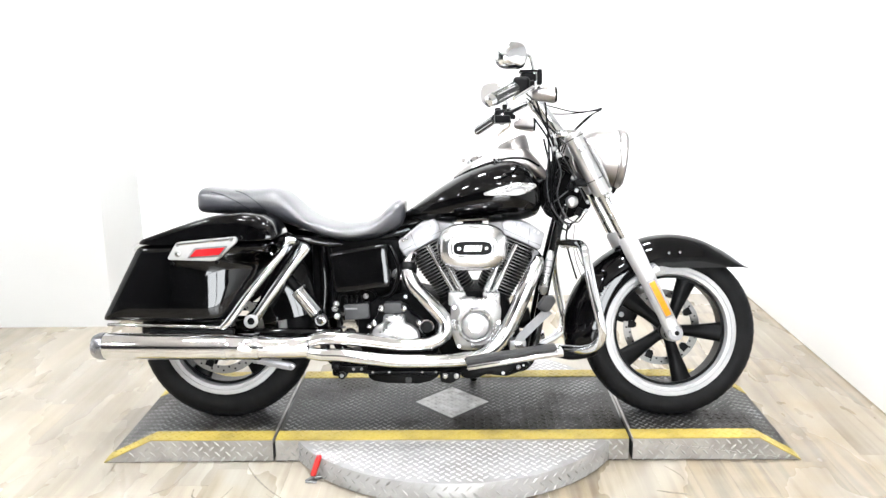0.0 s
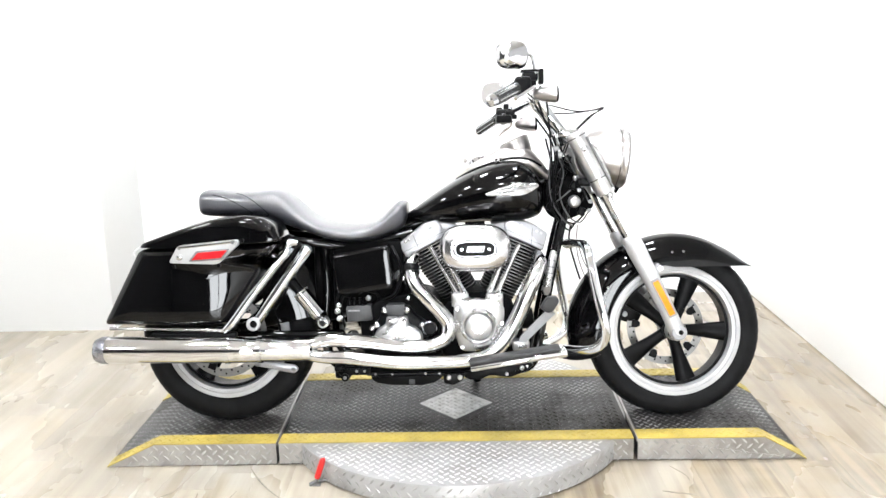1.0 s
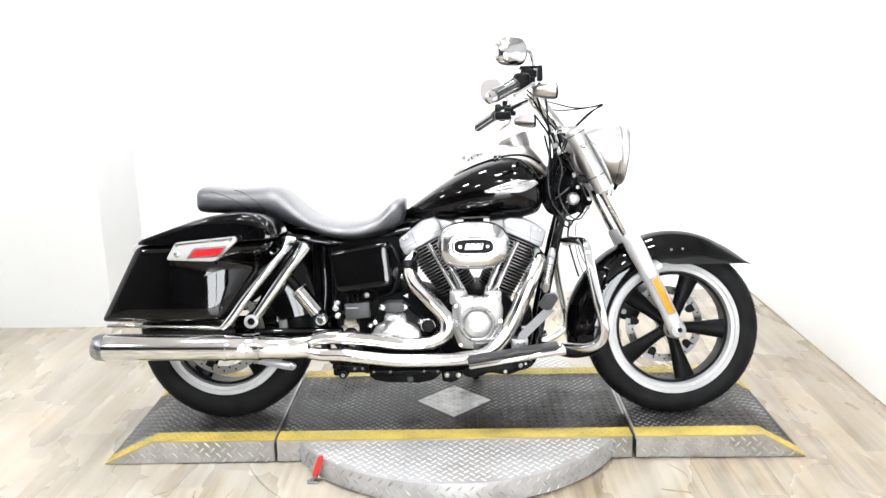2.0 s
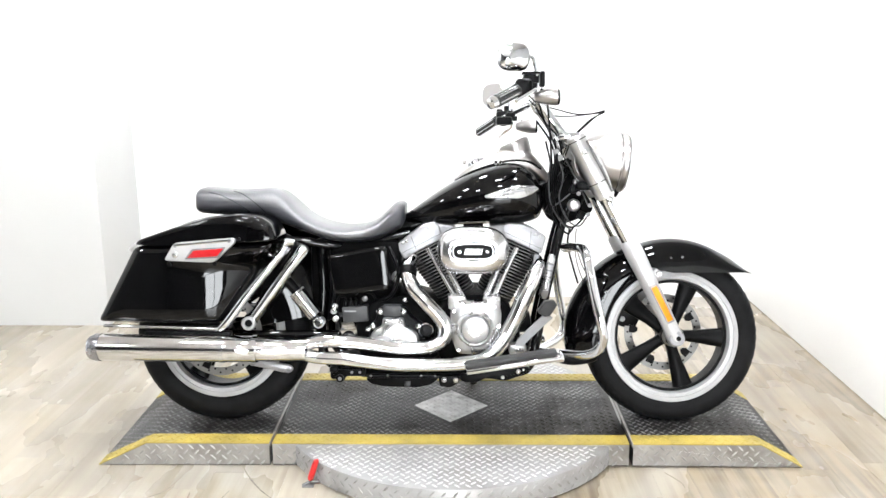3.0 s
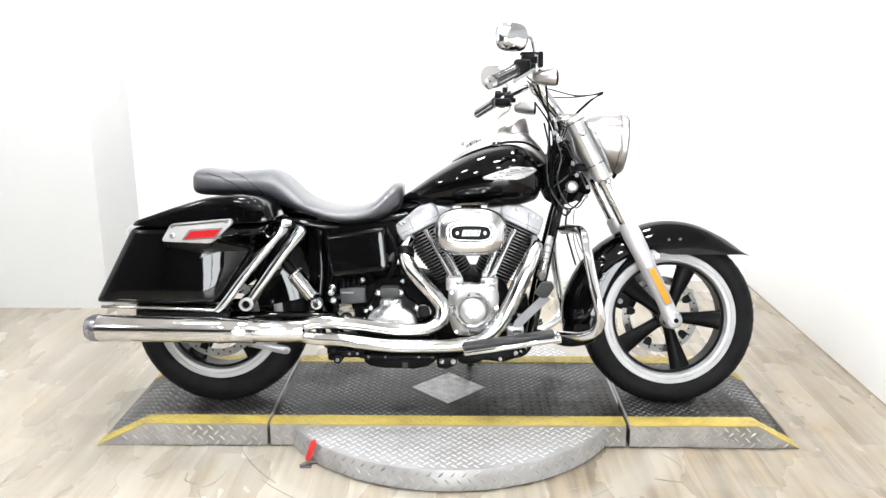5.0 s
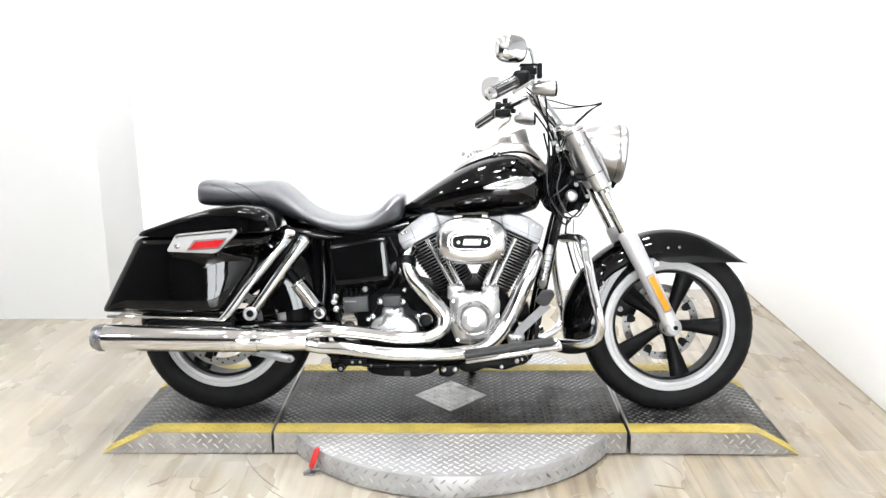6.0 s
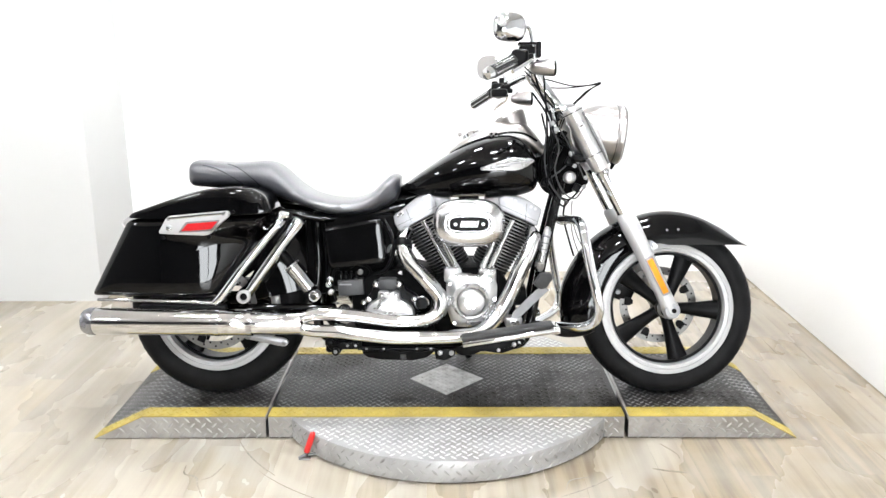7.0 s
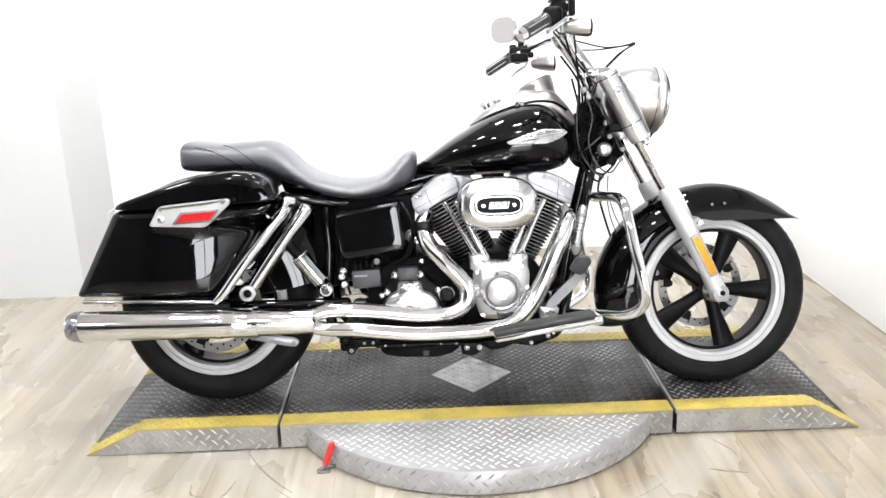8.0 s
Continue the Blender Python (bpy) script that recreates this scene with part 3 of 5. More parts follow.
    w.matrix_basis = Matrix.Translation((0, 0, 0.56 + drop)) @ Matrix.Rotation(radians(-4), 4, "X") @ Matrix.Translation((0, 0, -0.56))
    return w


front = wheel("front_wheel", FX - 0.002, FZ, 0.297, 0.2255, 0.064, -4, -0.008, "five-spoke black and machined front wheel")
rear = wheel("rear_wheel", RX, RZ, 0.304, 0.219, 0.078, 20, -0.004, "five-spoke black and machined rear wheel")


def brake_disc(cx, cz, y, r, parent):
    d = part("brake_disc", ring([(y - 0.0025, r), (y + 0.0025, r), (y + 0.0025, r - 0.028), (y - 0.0025, r - 0.028)], (cx, 0, cz), (0, 1, 0), 64), DISC, parent, "drilled steel brake disc")
    g = Geo()
    for k in range(40):
        a = 2 * math.pi * k / 40
        rr = r - 0.011 - 0.011 * (k % 2)
        g.join(lathe([(-0.0034, 0.0035), (0.0034, 0.0035)], (cx + rr * math.cos(a), y, cz + rr * math.sin(a)), (0, 1, 0), 8))
    part("vent_hole", g, SATIN, d, "ring of dark drilled holes")
    for k in range(5):
        a = radians(30 + 72 * k)
        dd, e = Vector((math.cos(a), 0, math.sin(a))), Vector((-math.sin(a), 0, math.cos(a)))
        pts = [(r - 0.046, 0.006), (r - 0.036, 0.013), (r - 0.016, 0.014)]
        rings = [[Vector((cx, y, cz)) + dd * q + e * (s * wd) + Vector((0, t, 0)) for s, t in ((-1, -0.006), (1, -0.006), (1, 0.004), (-1, 0.004))] for q, wd in pts]
        part("carrier_arm", loft(rings), SATIN, d)
    return d


brake_disc(FX - 0.004, FZ, 0.075, 0.136, front)
brake_disc(RX, RZ, -0.085, 0.142, rear)
part("axle_nut", lathe([(-0.118, 0.0), (-0.115, 0.016), (-0.105, 0.022), (-0.098, 0.029), (-0.075, 0.034), (-0.05, 0.036)], (FX, 0, FZ), (0, 1, 0), 28), CAST, front, "bright axle end")

# front brake caliper on the far leg
cal = part("brake_caliper", extruded(rounded([(0.600, 0.30), (0.662, 0.285), (0.690, 0.345), (0.672, 0.415), (0.632, 0.42), (0.598, 0.36)], 0.016), 0.055, 0.115, 0.008), SATIN, bike, "black front brake caliper")
for x, z in ((0.618, 0.325), (0.655, 0.395)):
    part("bolt", hexbolt((x, 0.055, z), (0, -1, 0), 0.008, 0.006), STEEL, cal)


# ---- mudguards ----
def f_out(t):
    return 0.326 + 0.010 * max(0, (60 - t) / 21) + 0.036 * min(1, max(0, (t - 110) / 60))


def f_in(t):
    front_cut = (0.507 - FZ) / max(0.2, math.sin(radians(t))) if t < 120 else 0.27
    k = min(1.0, max(0.0, (t - 92) / 24))
    return min(front_cut, f_out(t) - 0.001) * (1 - k) + 0.240 * k


fender = part("front_fender", arc_band(FX, FZ, 39.5, 194, f_out, f_in, 0.083, 60), BLACK, bike, "gloss black front fender")
for x, z in ((0.752, 0.558), (0.790, 0.560), (0.535, 0.44), (0.525, 0.42)):
    part("bolt", hexbolt((x, -0.083, z), (0, -1, 0), 0.0034, 0.003), STEEL, fender)
# Skirt carried inward ahead of the axle to darken the gap over the rim.
part("rear_fender", arc_band(RX, RZ, 12, 172, lambda t: 0.402, lambda t: 0.285 - 0.095 * max(0.0, min(1.0, (88 - t) / 14)), 0.105, 44), BLACK, bike, "gloss black rear fender")

# ---- fork ----
for sgn in (-1, 1):
    y = 0.122 * sgn
    far = sgn > 0
    part("fork_tube", tube([(0.425, y, 0.952), (0.620, y, 0.578)], 0.0245, 20, smooth=False), CHROME, bike, "chrome fork tube")
    part("fork_cover", tube([(0.418, y, 0.965, 0.026), (0.420, y, 0.960, 0.032), (0.505, y, 0.797, 0.034), (0.522, y, 0.765, 0.032), (0.524, y, 0.76, 0.026)], 0.03, 24, smooth=False), PALECHROME, bike, "chrome upper fork cover")
    leg = part("fork_leg", tube([(0.598, y, 0.622, 0.024), (0.602, y, 0.612, 0.030), (0.622, y, 0.574, 0.0315), (0.66, y, 0.500, 0.0285), (0.733, y, 0.352, 0.0255), (0.760, y, 0.294, 0.028), (0.768, y, 0.276, 0.025), (0.772, y, 0.268, 0.016)], 0.03, 24, smooth=False), LEGSILVER, bike, "silver fork lower leg")
    axis = Vector((0.17, 0, -0.333)).normalized()
    side = Vector((axis.z, 0, -axis.x))
    part("axle_clamp", lathe([(-0.026, 0.022), (-0.023, 0.026), (0.02, 0.026), (0.024, 0.022)], (FX - 0.003, y, FZ + 0.001), (0, 1, 0), 24), SILVER, leg)
    part("axle_bore", lathe([(0, 0.008), (0.005, 0.008)], (FX + 0.001, y + sgn * 0.026, FZ + 0.003), (0, sgn, 0), 16), SATIN, leg, "dark axle bore")
    part("fender_boss", lathe([(0, 0.012), (0.05, 0.012)], (0.665 + 0.03, y, 0.512), (0, -sgn, 0), 14), SILVER, leg)
    part("fender_bolt", hexbolt((0.701, y - 0.004, 0.508), (0, -1, 0), 0.009, 0.008), CHROME, leg)
    # amber reflector let into the outer face
    ang = math.degrees(math.atan2(axis.z, axis.x))
    m = Matrix.Translation((0.7085, y + sgn * 0.030, 0.4115)) @ Matrix.Rotation(-radians(ang), 4, "Y")
    part("reflector", box(-0.064, 0.064, -0.004, 0.004, -0.0105, 0.0105, 0.003, 2, m), AMBER, leg, "long amber reflector")
    m2 = Matrix.Translation((0.7085, y + sgn * 0.028, 0.4115)) @ Matrix.Rotation(-radians(ang), 4, "Y")
    part("reflector_seat", box(-0.071, 0.071, -0.004, 0.0035, -0.014, 0.014, 0.003, 2, m2), SILVER, leg)
for z, x, name in ((0.965, 0.416, "upper_yoke"), (0.80, 0.478, "lower_yoke")):
    part(name, box(x - 0.05, x + 0.02, -0.118, 0.118, z - 0.013, z + 0.013, 0.008), SATIN if name == "lower_yoke" else CHROME, bike)
part("steering_neck", tube([(0.384, 0, 0.885), (0.43, 0, 0.775)], 0.032, 24, smooth=False), BLACK, bike, "gloss black steering neck")
part("neck_gusset", extruded(rounded([(0.325, 0.80), (0.365, 0.86), (0.411, 0.86), (0.483, 0.755), (0.500, 0.715), (0.440, 0.684), (0.392, 0.668), (0.346, 0.682), (0.320, 0.73)], 0.02), -0.035, 0.035, 0.008), ENGINE, bike)
# wiring and small fittings at the neck
part("neck_cover", lathe([(0, 0.021), (0.012, 0.021), (0.02, 0.016), (0.023, 0.008)], (0.422, -0.075, 0.736), (0, -1, 0), 28), CAST, bike, "round chrome cap beside the neck")
for pts in ([(0.33, -0.05, 0.95), (0.345, -0.075, 0.86), (0.33, -0.08, 0.78), (0.35, -0.08, 0.70), (0.40, -0.07, 0.64), (0.425, -0.06, 0.66)],
            [(0.36, -0.04, 0.96), (0.37, -0.07, 0.87), (0.355, -0.08, 0.77), (0.375, -0.075, 0.69), (0.42, -0.06, 0.66), (0.46, -0.05, 0.69)],
            [(0.41, -0.07, 0.655), (0.405, -0.07, 0.60), (0.425, -0.075, 0.52), (0.44, -0.08, 0.47)],
            [(0.30, -0.03, 1.02), (0.345, -0.05, 0.95), (0.36, -0.06, 0.88), (0.335, -0.06, 0.80)],
            [(0.39, -0.06, 0.86), (0.43, -0.08, 0.82), (0.455, -0.07, 0.76), (0.43, -0.07, 0.71)]):
    part("cable", tube(pts, 0.0034, 8), SATIN, bike, "black cable")
for x, y, z, r in ((0.385, -0.045, 0.83, 0.013), (0.362, -0.05, 0.775, 0.012), (0.425, -0.05, 0.79, 0.012), (0.345, -0.05, 0.72, 0.013), (0.405, -0.05, 0.88, 0.010), (0.45, -0.06, 0.70, 0.012)):
    part("connector", box(x - r, x + r, y - r * 0.8, y + r * 0.8, z - r * 1.2, z + r * 1.2, 0.004, 2, Matrix.Translation((x, y, z)) @ Matrix.Rotation(radians(28), 4, 'Y') @ Matrix.Translation((-x, -y, -z))), SATIN, bike)
for x, z in ((0.448, 0.79), (0.437, 0.775), (0.475, 0.735), (0.47, 0.705)):
    part("bolt", hexbolt((x, -0.09, z), (0, -1, 0), 0.006, 0.006), STEEL, bike)

# ---- headlight ----
ax = Vector((0.994, 0, -0.11)).normalized()
lamp = part("headlight", lathe([(0, 0.012), (0.004, 0.030), (0.018, 0.056), (0.042, 0.078), (0.075, 0.091), (0.11, 0.0965), (0.146, 0.0985), (0.149, 0.0985)], (0.436, 0, 0.896), ax, 64), LAMPSHELL, bike, "chrome bullet headlight shell")
c = Vector((0.436, 0, 0.896)) + ax * 0.162
part("trim_ring", ring([(-0.014, 0.094), (-0.013, 0.100), (-0.008, 0.1025), (0.004, 0.1025), (0.008, 0.099), (0.008, 0.094)], c, ax, 64), LAMPSHELL, lamp, "chrome trim ring")
part("ring_seam", ring([(-0.0185, 0.1005), (-0.0165, 0.1005), (-0.0165, 0.094), (-0.0185, 0.094)], c, ax, 64), PLASTIC, lamp, "dark seam line")
part("lens_gasket", ring([(0.0075, 0.0995), (0.0105, 0.0975), (0.0105, 0.0935), (0.0075, 0.0935)], c, ax, 64), PLASTIC, lamp, "dark lens gasket")
part("lens", lathe([(0.004, 0.0955), (0.014, 0.091), (0.026, 0.077), (0.036, 0.050), (0.041, 0.020), (0.0415, 0.0)], c, ax, 48, caps=False), HEADGLASS, lamp, "clear domed lens")
part("reflector_bowl", lathe([(-0.06, 0.012), (-0.05, 0.05), (-0.02, 0.08), (0.003, 0.0905)], c, ax, 40, caps=False), LAMPSHELL, lamp, "bright reflector bowl")
part("headlight_mount", tube([(0.552, 0, 0.812), (0.565, 0, 0.792), (0.586, 0, 0.782)], 0.026, 16), SATIN, lamp, "black lower lamp mount")
# narrow chrome brackets between fork covers and lamp
for sgn in (-1, 1):
    nac = part("lamp_bracket", extruded(rounded([(0.468, 0.928), (0.500, 0.905), (0.540, 0.815), (0.556, 0.742), (0.535, 0.732), (0.510, 0.790)], 0.016), min(sgn * 0.122, sgn * 0.10), max(sgn * 0.122, sgn * 0.10), 0.008), PALECHROME, bike, "narrow chrome lamp bracket")
    part("bracket_slot", extruded(rounded([(0.500, 0.868), (0.508, 0.870), (0.535, 0.790), (0.527, 0.788)], 0.003), min(sgn * 0.1235, sgn * 0.121), max(sgn * 0.1235, sgn * 0.121)), PLASTIC, nac, "dark slot")
    for q, r in ((0.06, 0.0335), (0.90, 0.0352)):
        p, d = Vector((0.420, sgn * 0.122, 0.960)) + Vector((0.085, 0, -0.163)) * q, Vector((0.085, 0, -0.163)).normalized()
        part("cover_seam", ring([(-0.0015, r), (0.0015, r), (0.0015, r - 0.004), (-0.0015, r - 0.004)], p, d, 28), PLASTIC, nac, "dark seam line")
    part("cover_rib", tube([(0.453, sgn * 0.146, 0.950, 0.004), (0.500, sgn * 0.149, 0.862, 0.005), (0.540, sgn * 0.147, 0.784, 0.004)], 0.004, 10), STEEL, nac, "dull steel edge strip")
    for x, z in ((0.446, 0.912), (0.530, 0.757)):
        part("bolt", lathe([(-0.02, 0.011), (0.006, 0.011), (0.01, 0.006)], (x, sgn * 0.152, z), (0, sgn, 0), 16), CAST, nac)

# ---- handlebar ----
part("handlebar", tube([(0.148, -0.41, 1.056), (0.188, -0.36, 1.082), (0.220, -0.32, 1.099), (0.262, -0.24, 1.111), (0.290, -0.15, 1.104), (0.305, -0.06, 1.086), (0.306, 0.0, 1.082), (0.305, 0.06, 1.082), (0.290, 0.15, 1.086), (0.258, 0.24, 1.076), (0.214, 0.30, 1.060), (0.169, 0.34, 1.034), (0.130, 0.38, 1.011)], 0.0125, 16, 8), CHROME, bike, "chrome handlebar")
for sgn in (-1, 1):
    y = sgn * 0.048
    part("riser", tube([(0.405, y, 0.935, 0.028), (0.393, y, 0.955, 0.026), (0.385, y, 0.968, 0.019), (0.325, y, 1.052, 0.019), (0.318, y, 1.062, 0.024), (0.302, y, 1.092, 0.025), (0.296, y, 1.100, 0.016)], 0.02, 20, smooth=False), CHROME, bike, "tall chrome handlebar riser")
    part("riser_bolt", hexbolt((0.300, y, 1.102), (-0.4, 0, 0.9), 0.008, 0.008), CAST, bike)
part("riser_clamp", box(0.288, 0.324, -0.075, 0.075, 1.068, 1.098, 0.012, 3), CHROME, bike, "chrome handlebar clamp")
gripr = part("grip", tube([(0.140, -0.420, 1.0535, 0.017), (0.142, -0.417, 1.054, 0.0195), (0.156, -0.398, 1.063, 0.0185), (0.204, -0.342, 1.090, 0.0185), (0.210, -0.335, 1.093, 0.022)], 0.0175, 20, smooth=False), GRIP, bike, "black rubber throttle grip")
part("end_cap", tube([(0.126, -0.434, 1.045, 0.010), (0.128, -0.432, 1.046, 0.0165), (0.140, -0.419, 1.0535, 0.0195)], 0.018, 20, smooth=False), CHROME, gripr, "chrome end cap")
gripl = part("grip", tube([(0.112, 0.402, 1.000, 0.012), (0.115, 0.399, 1.002, 0.0175), (0.140, 0.372, 1.017, 0.0165), (0.178, 0.332, 1.040, 0.0165), (0.182, 0.328, 1.042, 0.02)], 0.0165, 20, smooth=False), GRIP, bike, "black rubber clutch-side grip")
part("end_cap", tube([(0.108, 0.406, 0.998, 0.008), (0.110, 0.404, 0.999, 0.015), (0.115, 0.399, 1.002, 0.0178)], 0.018, 20, smooth=False), CHROME, gripl, "chrome end cap")
for holder, e0, e1, r in ((gripl, (0.116, 0.398, 1.0025), (0.177, 0.333, 1.0395), 0.0172), (gripr, (0.145, -0.413, 1.056), (0.202, -0.344, 1.089), 0.0192)):
    e0, e1 = Vector(e0), Vector(e1)
    ax1 = (e1 - e0).normalized()
    u1 = ax1.orthogonal().normalized()
    for k in range(7):
        off = (u1 * math.cos(k * 0.8976) + ax1.cross(u1) * math.sin(k * 0.8976)) * r
        part("grip_stripe", tube([tuple(e0 + off), tuple(e1 + off)], 0.0019, 8, smooth=False), CHROME, holder, "chrome stripe along the grip")


def switch_pod(x, y, z, s, name):
    pod = part(name, box(x - 0.026, x + 0.026, y - 0.024, y + 0.024, z - 0.026, z + 0.026, 0.012, 3), SATIN, bike, "black switch housing")
    part("lever_bracket", box(x + 0.008, x + 0.045, y + s * 0.03 - 0.014, y + s * 0.03 + 0.014, z - 0.012, z + 0.018, 0.007, 2), SATIN, pod)
    return pod


switch_pod(0.235, -0.305, 1.106, 1, "switch_housing")
part("brake_reservoir", box(0.235, 0.285, -0.285, -0.235, 1.118, 1.150, 0.008, 2), SATIN, bike, "black brake fluid reservoir")
part("reservoir_cap", box(0.232, 0.288, -0.288, -0.232, 1.150, 1.157, 0.003, 2), SATIN, bike)
part("reservoir_clamp", box(0.288, 0.304, -0.275, -0.235, 1.112, 1.160, 0.004, 2), SATIN, bike)
part("brake_lever", tube([(0.272, -0.285, 1.108), (0.268, -0.33, 1.098), (0.235, -0.38, 1.075), (0.205, -0.42, 1.055)], 0.006, 10), CHROME, bike, "chrome brake lever")
switch_pod(0.202, 0.292, 1.050, -1, "switch_housing")
part("clutch_housing", box(0.175, 0.235, 0.24, 0.31, 1.022, 1.052, 0.008, 2), SATIN, bike, "black clutch lever housing")
part("clutch_lever", tube([(0.235, 0.28, 1.03), (0.232, 0.32, 1.015), (0.205, 0.37, 0.995), (0.196, 0.40, 0.985), (0.199, 0.42, 0.98)], 0.006, 10), CHROME, bike, "chrome clutch lever")


def mirror(x, y, z, sgn, lx, stem):
    """An oval chrome mirror: shell, glass on the side of the rider, stem."""
    mr = part("mirror", loft([[(x + d, y + u * 1.0 * s, z + v * s) for u, v in oval(0, 0, 0.056, 0.0455, 2.8, 32)] for d, s in ((-0.014, 0.97), (-0.012, 1.0), (0.004, 0.98), (0.018, 0.78), (0.026, 0.4), (0.028, 0.05))]).moved(Matrix.Translation((x, y, z)) @ Matrix.Rotation(radians(lx), 4, "Z") @ Matrix.Translation((-x, -y, -z))), CHROME, bike, "chrome oval mirror shell")
    part("mirror_glass", loft([[(x + d, y + u * s, z + v * s) for u, v in oval(0, 0, 0.0535, 0.0435, 2.8, 32)] for d, s in ((-0.013, 1.0), (-0.0155, 0.97))]).moved(Matrix.Translation((x, y, z)) @ Matrix.Rotation(radians(lx), 4, "Z") @ Matrix.Translation((-x, -y, -z))), MIRROR, mr, "mirror glass")
    part("stem", tube(stem, 0.0055, 10), CHROME, mr, "chrome mirror stem")
    return mr


mirror(0.207, -0.30, 1.201, -1, -62, [(0.279, -0.275, 1.115), (0.276, -0.28, 1.15), (0.267, -0.285, 1.192), (0.256, -0.288, 1.202), (0.232, -0.292, 1.201)])
mirror(0.178, 0.42, 1.145, 1, 50, [(0.235, 0.28, 1.07), (0.234, 0.32, 1.09), (0.214, 0.37, 1.13), (0.195, 0.40, 1.14)])


def turn_signal(x, y, z, name="turn_signal"):
    ts = part(name, lathe([(-0.054, 0.006), (-0.050, 0.013), (-0.03, 0.0205), (0.0, 0.0265), (0.016, 0.0285), (0.020, 0.0285)], (x, y, z), (1, 0, 0.02), 32), LAMPSHELL, bike, "chrome bullet turn signal")
    part("signal_lens", lathe([(0, 0.0255), (0.006, 0.025), (0.009, 0.018), (0.010, 0.004)], (x + 0.020, y, z), (1, 0, 0.02), 28), SATIN, ts, "smoked lens")
    part("signal_stem", tube([(x - 0.015, y, z + 0.01), (x - 0.03, y + 0.012, z + 0.02)], 0.008, 10, smooth=False), CHROME, ts)
    return ts


turn_signal(0.324, -0.25, 1.083)
turn_signal(0.302, 0.28, 1.018)
# clutch and brake lines looping forward of the bars
for pts in ([(0.262, -0.12, 1.10), (0.308, -0.05, 1.074), (0.373, 0.0, 1.060), (0.439, 0.0, 1.044), (0.500, 0.0, 1.046), (0.529, 0.0, 1.051), (0.532, 0.0, 1.049), (0.513, 0.0, 1.040), (0.488, 0.0, 1.026), (0.467, 0.0, 1.007), (0.438, -0.01, 0.980), (0.409, -0.03, 0.949), (0.389, -0.05, 0.905)],
            [(0.268, -0.10, 1.085), (0.308, -0.03, 1.058), (0.356, 0.02, 1.042), (0.406, 0.02, 1.038), (0.463, 0.02, 1.042), (0.512, 0.02, 1.050), (0.534, 0.02, 1.056), (0.536, 0.02, 1.054), (0.505, 0.02, 1.034), (0.478, 0.02, 1.010), (0.448, 0.0, 0.984), (0.42, -0.02, 0.955), (0.395, -0.05, 0.90)]):
    part("cable", tube(pts, 0.0026, 8), SATIN, bike, "thin black control line")
for pts in ([(0.326, -0.12, 1.090), (0.330, -0.10, 1.071), (0.338, -0.10, 0.985), (0.345, -0.10, 0.868), (0.350, -0.09, 0.78), (0.345, -0.09, 0.70)], [(0.30, -0.12, 1.07), (0.318, -0.1, 1.02), (0.345, -0.08, 0.965), (0.365, -0.08, 0.90), (0.352, -0.085, 0.82)], [(0.29, -0.10, 1.06), (0.33, -0.08, 1.005), (0.372, -0.07, 0.955), (0.382, -0.075, 0.86), (0.360, -0.085, 0.77)]):
    part("cable", tube(pts, 0.0034, 8), SATIN, bike, "black cable")
for pts in ([(0.355, -0.06, 0.92), (0.385, -0.085, 0.84), (0.372, -0.09, 0.76), (0.40, -0.085, 0.69), (0.44, -0.08, 0.665), (0.47, -0.08, 0.70)], [(0.37, -0.05, 0.93), (0.41, -0.08, 0.86), (0.445, -0.085, 0.79), (0.47, -0.08, 0.735)],
            [(0.345, -0.07, 0.90), (0.338, -0.085, 0.82), (0.345, -0.09, 0.74), (0.385, -0.085, 0.675), (0.42, -0.08, 0.65)], [(0.36, -0.08, 0.735), (0.385, -0.09, 0.755), (0.41, -0.085, 0.775)]):
    part("wire", tube(pts, 0.0026, 7), PLASTIC, bike, "thin dark wire")
for x, z in ((0.362, 0.915), (0.375, 0.895), (0.43, 0.815)):
    part("clip", lathe([(0, 0.011), (0.01, 0.011), (0.013, 0.007)], (x, -0.07, z), (0, -1, 0), 14), STEEL, bike)
for x, y, z, r in ((0.19, 0.305, 1.072, 0.012), (0.215, 0.285, 1.085, 0.010), (0.232, 0.27, 1.062, 0.014), (0.205, 0.30, 1.030, 0.011), (0.245, 0.255, 1.045, 0.009)):
    part("switch_button", box(x - r, x + r, y - r, y + r, z - r, z + r, r * 0.4, 2), SATIN, bike, "black clutch-side switch")
part("clamp_bolt", hexbolt((0.205, 0.27, 1.05), (0, -1, 0), 0.009, 0.008), CHROME, bike)

# ---- tank and seat ----


def hull(stations, n=40, p=2.3, flat=0.0):
    """A body lofted along x: each station gives x, bottom, top, half width and, at will, a shape exponent."""
    rings = []
    for st in smooth_path(stations, 5):
        x, z0, z1, w = st[:4]
        q = st[4] if len(st) > 4 else p
        c, h = (z0 + z1) / 2, (z1 - z0) / 2
        o = oval(0, 0, max(w, 0.002), max(h, 0.002), q, n)
        rings.append([(x, y, c + z) for y, z in o])
    return loft(rings)


tank = part("fuel_tank", hull([(-0.152, 0.690, 0.702, 0.030), (-0.125, 0.680, 0.720, 0.060), (-0.05, 0.668, 0.774, 0.105), (0.03, 0.666, 0.824, 0.134), (0.11, 0.668, 0.862, 0.150),
                               (0.19, 0.670, 0.882, 0.156), (0.245, 0.672, 0.878, 0.152), (0.285, 0.680, 0.850, 0.138), (0.308, 0.692, 0.818, 0.115), (0.318, 0.715, 0.790, 0.085)], 56, 2.5), BLACK, bike, "gloss black teardrop fuel tank")
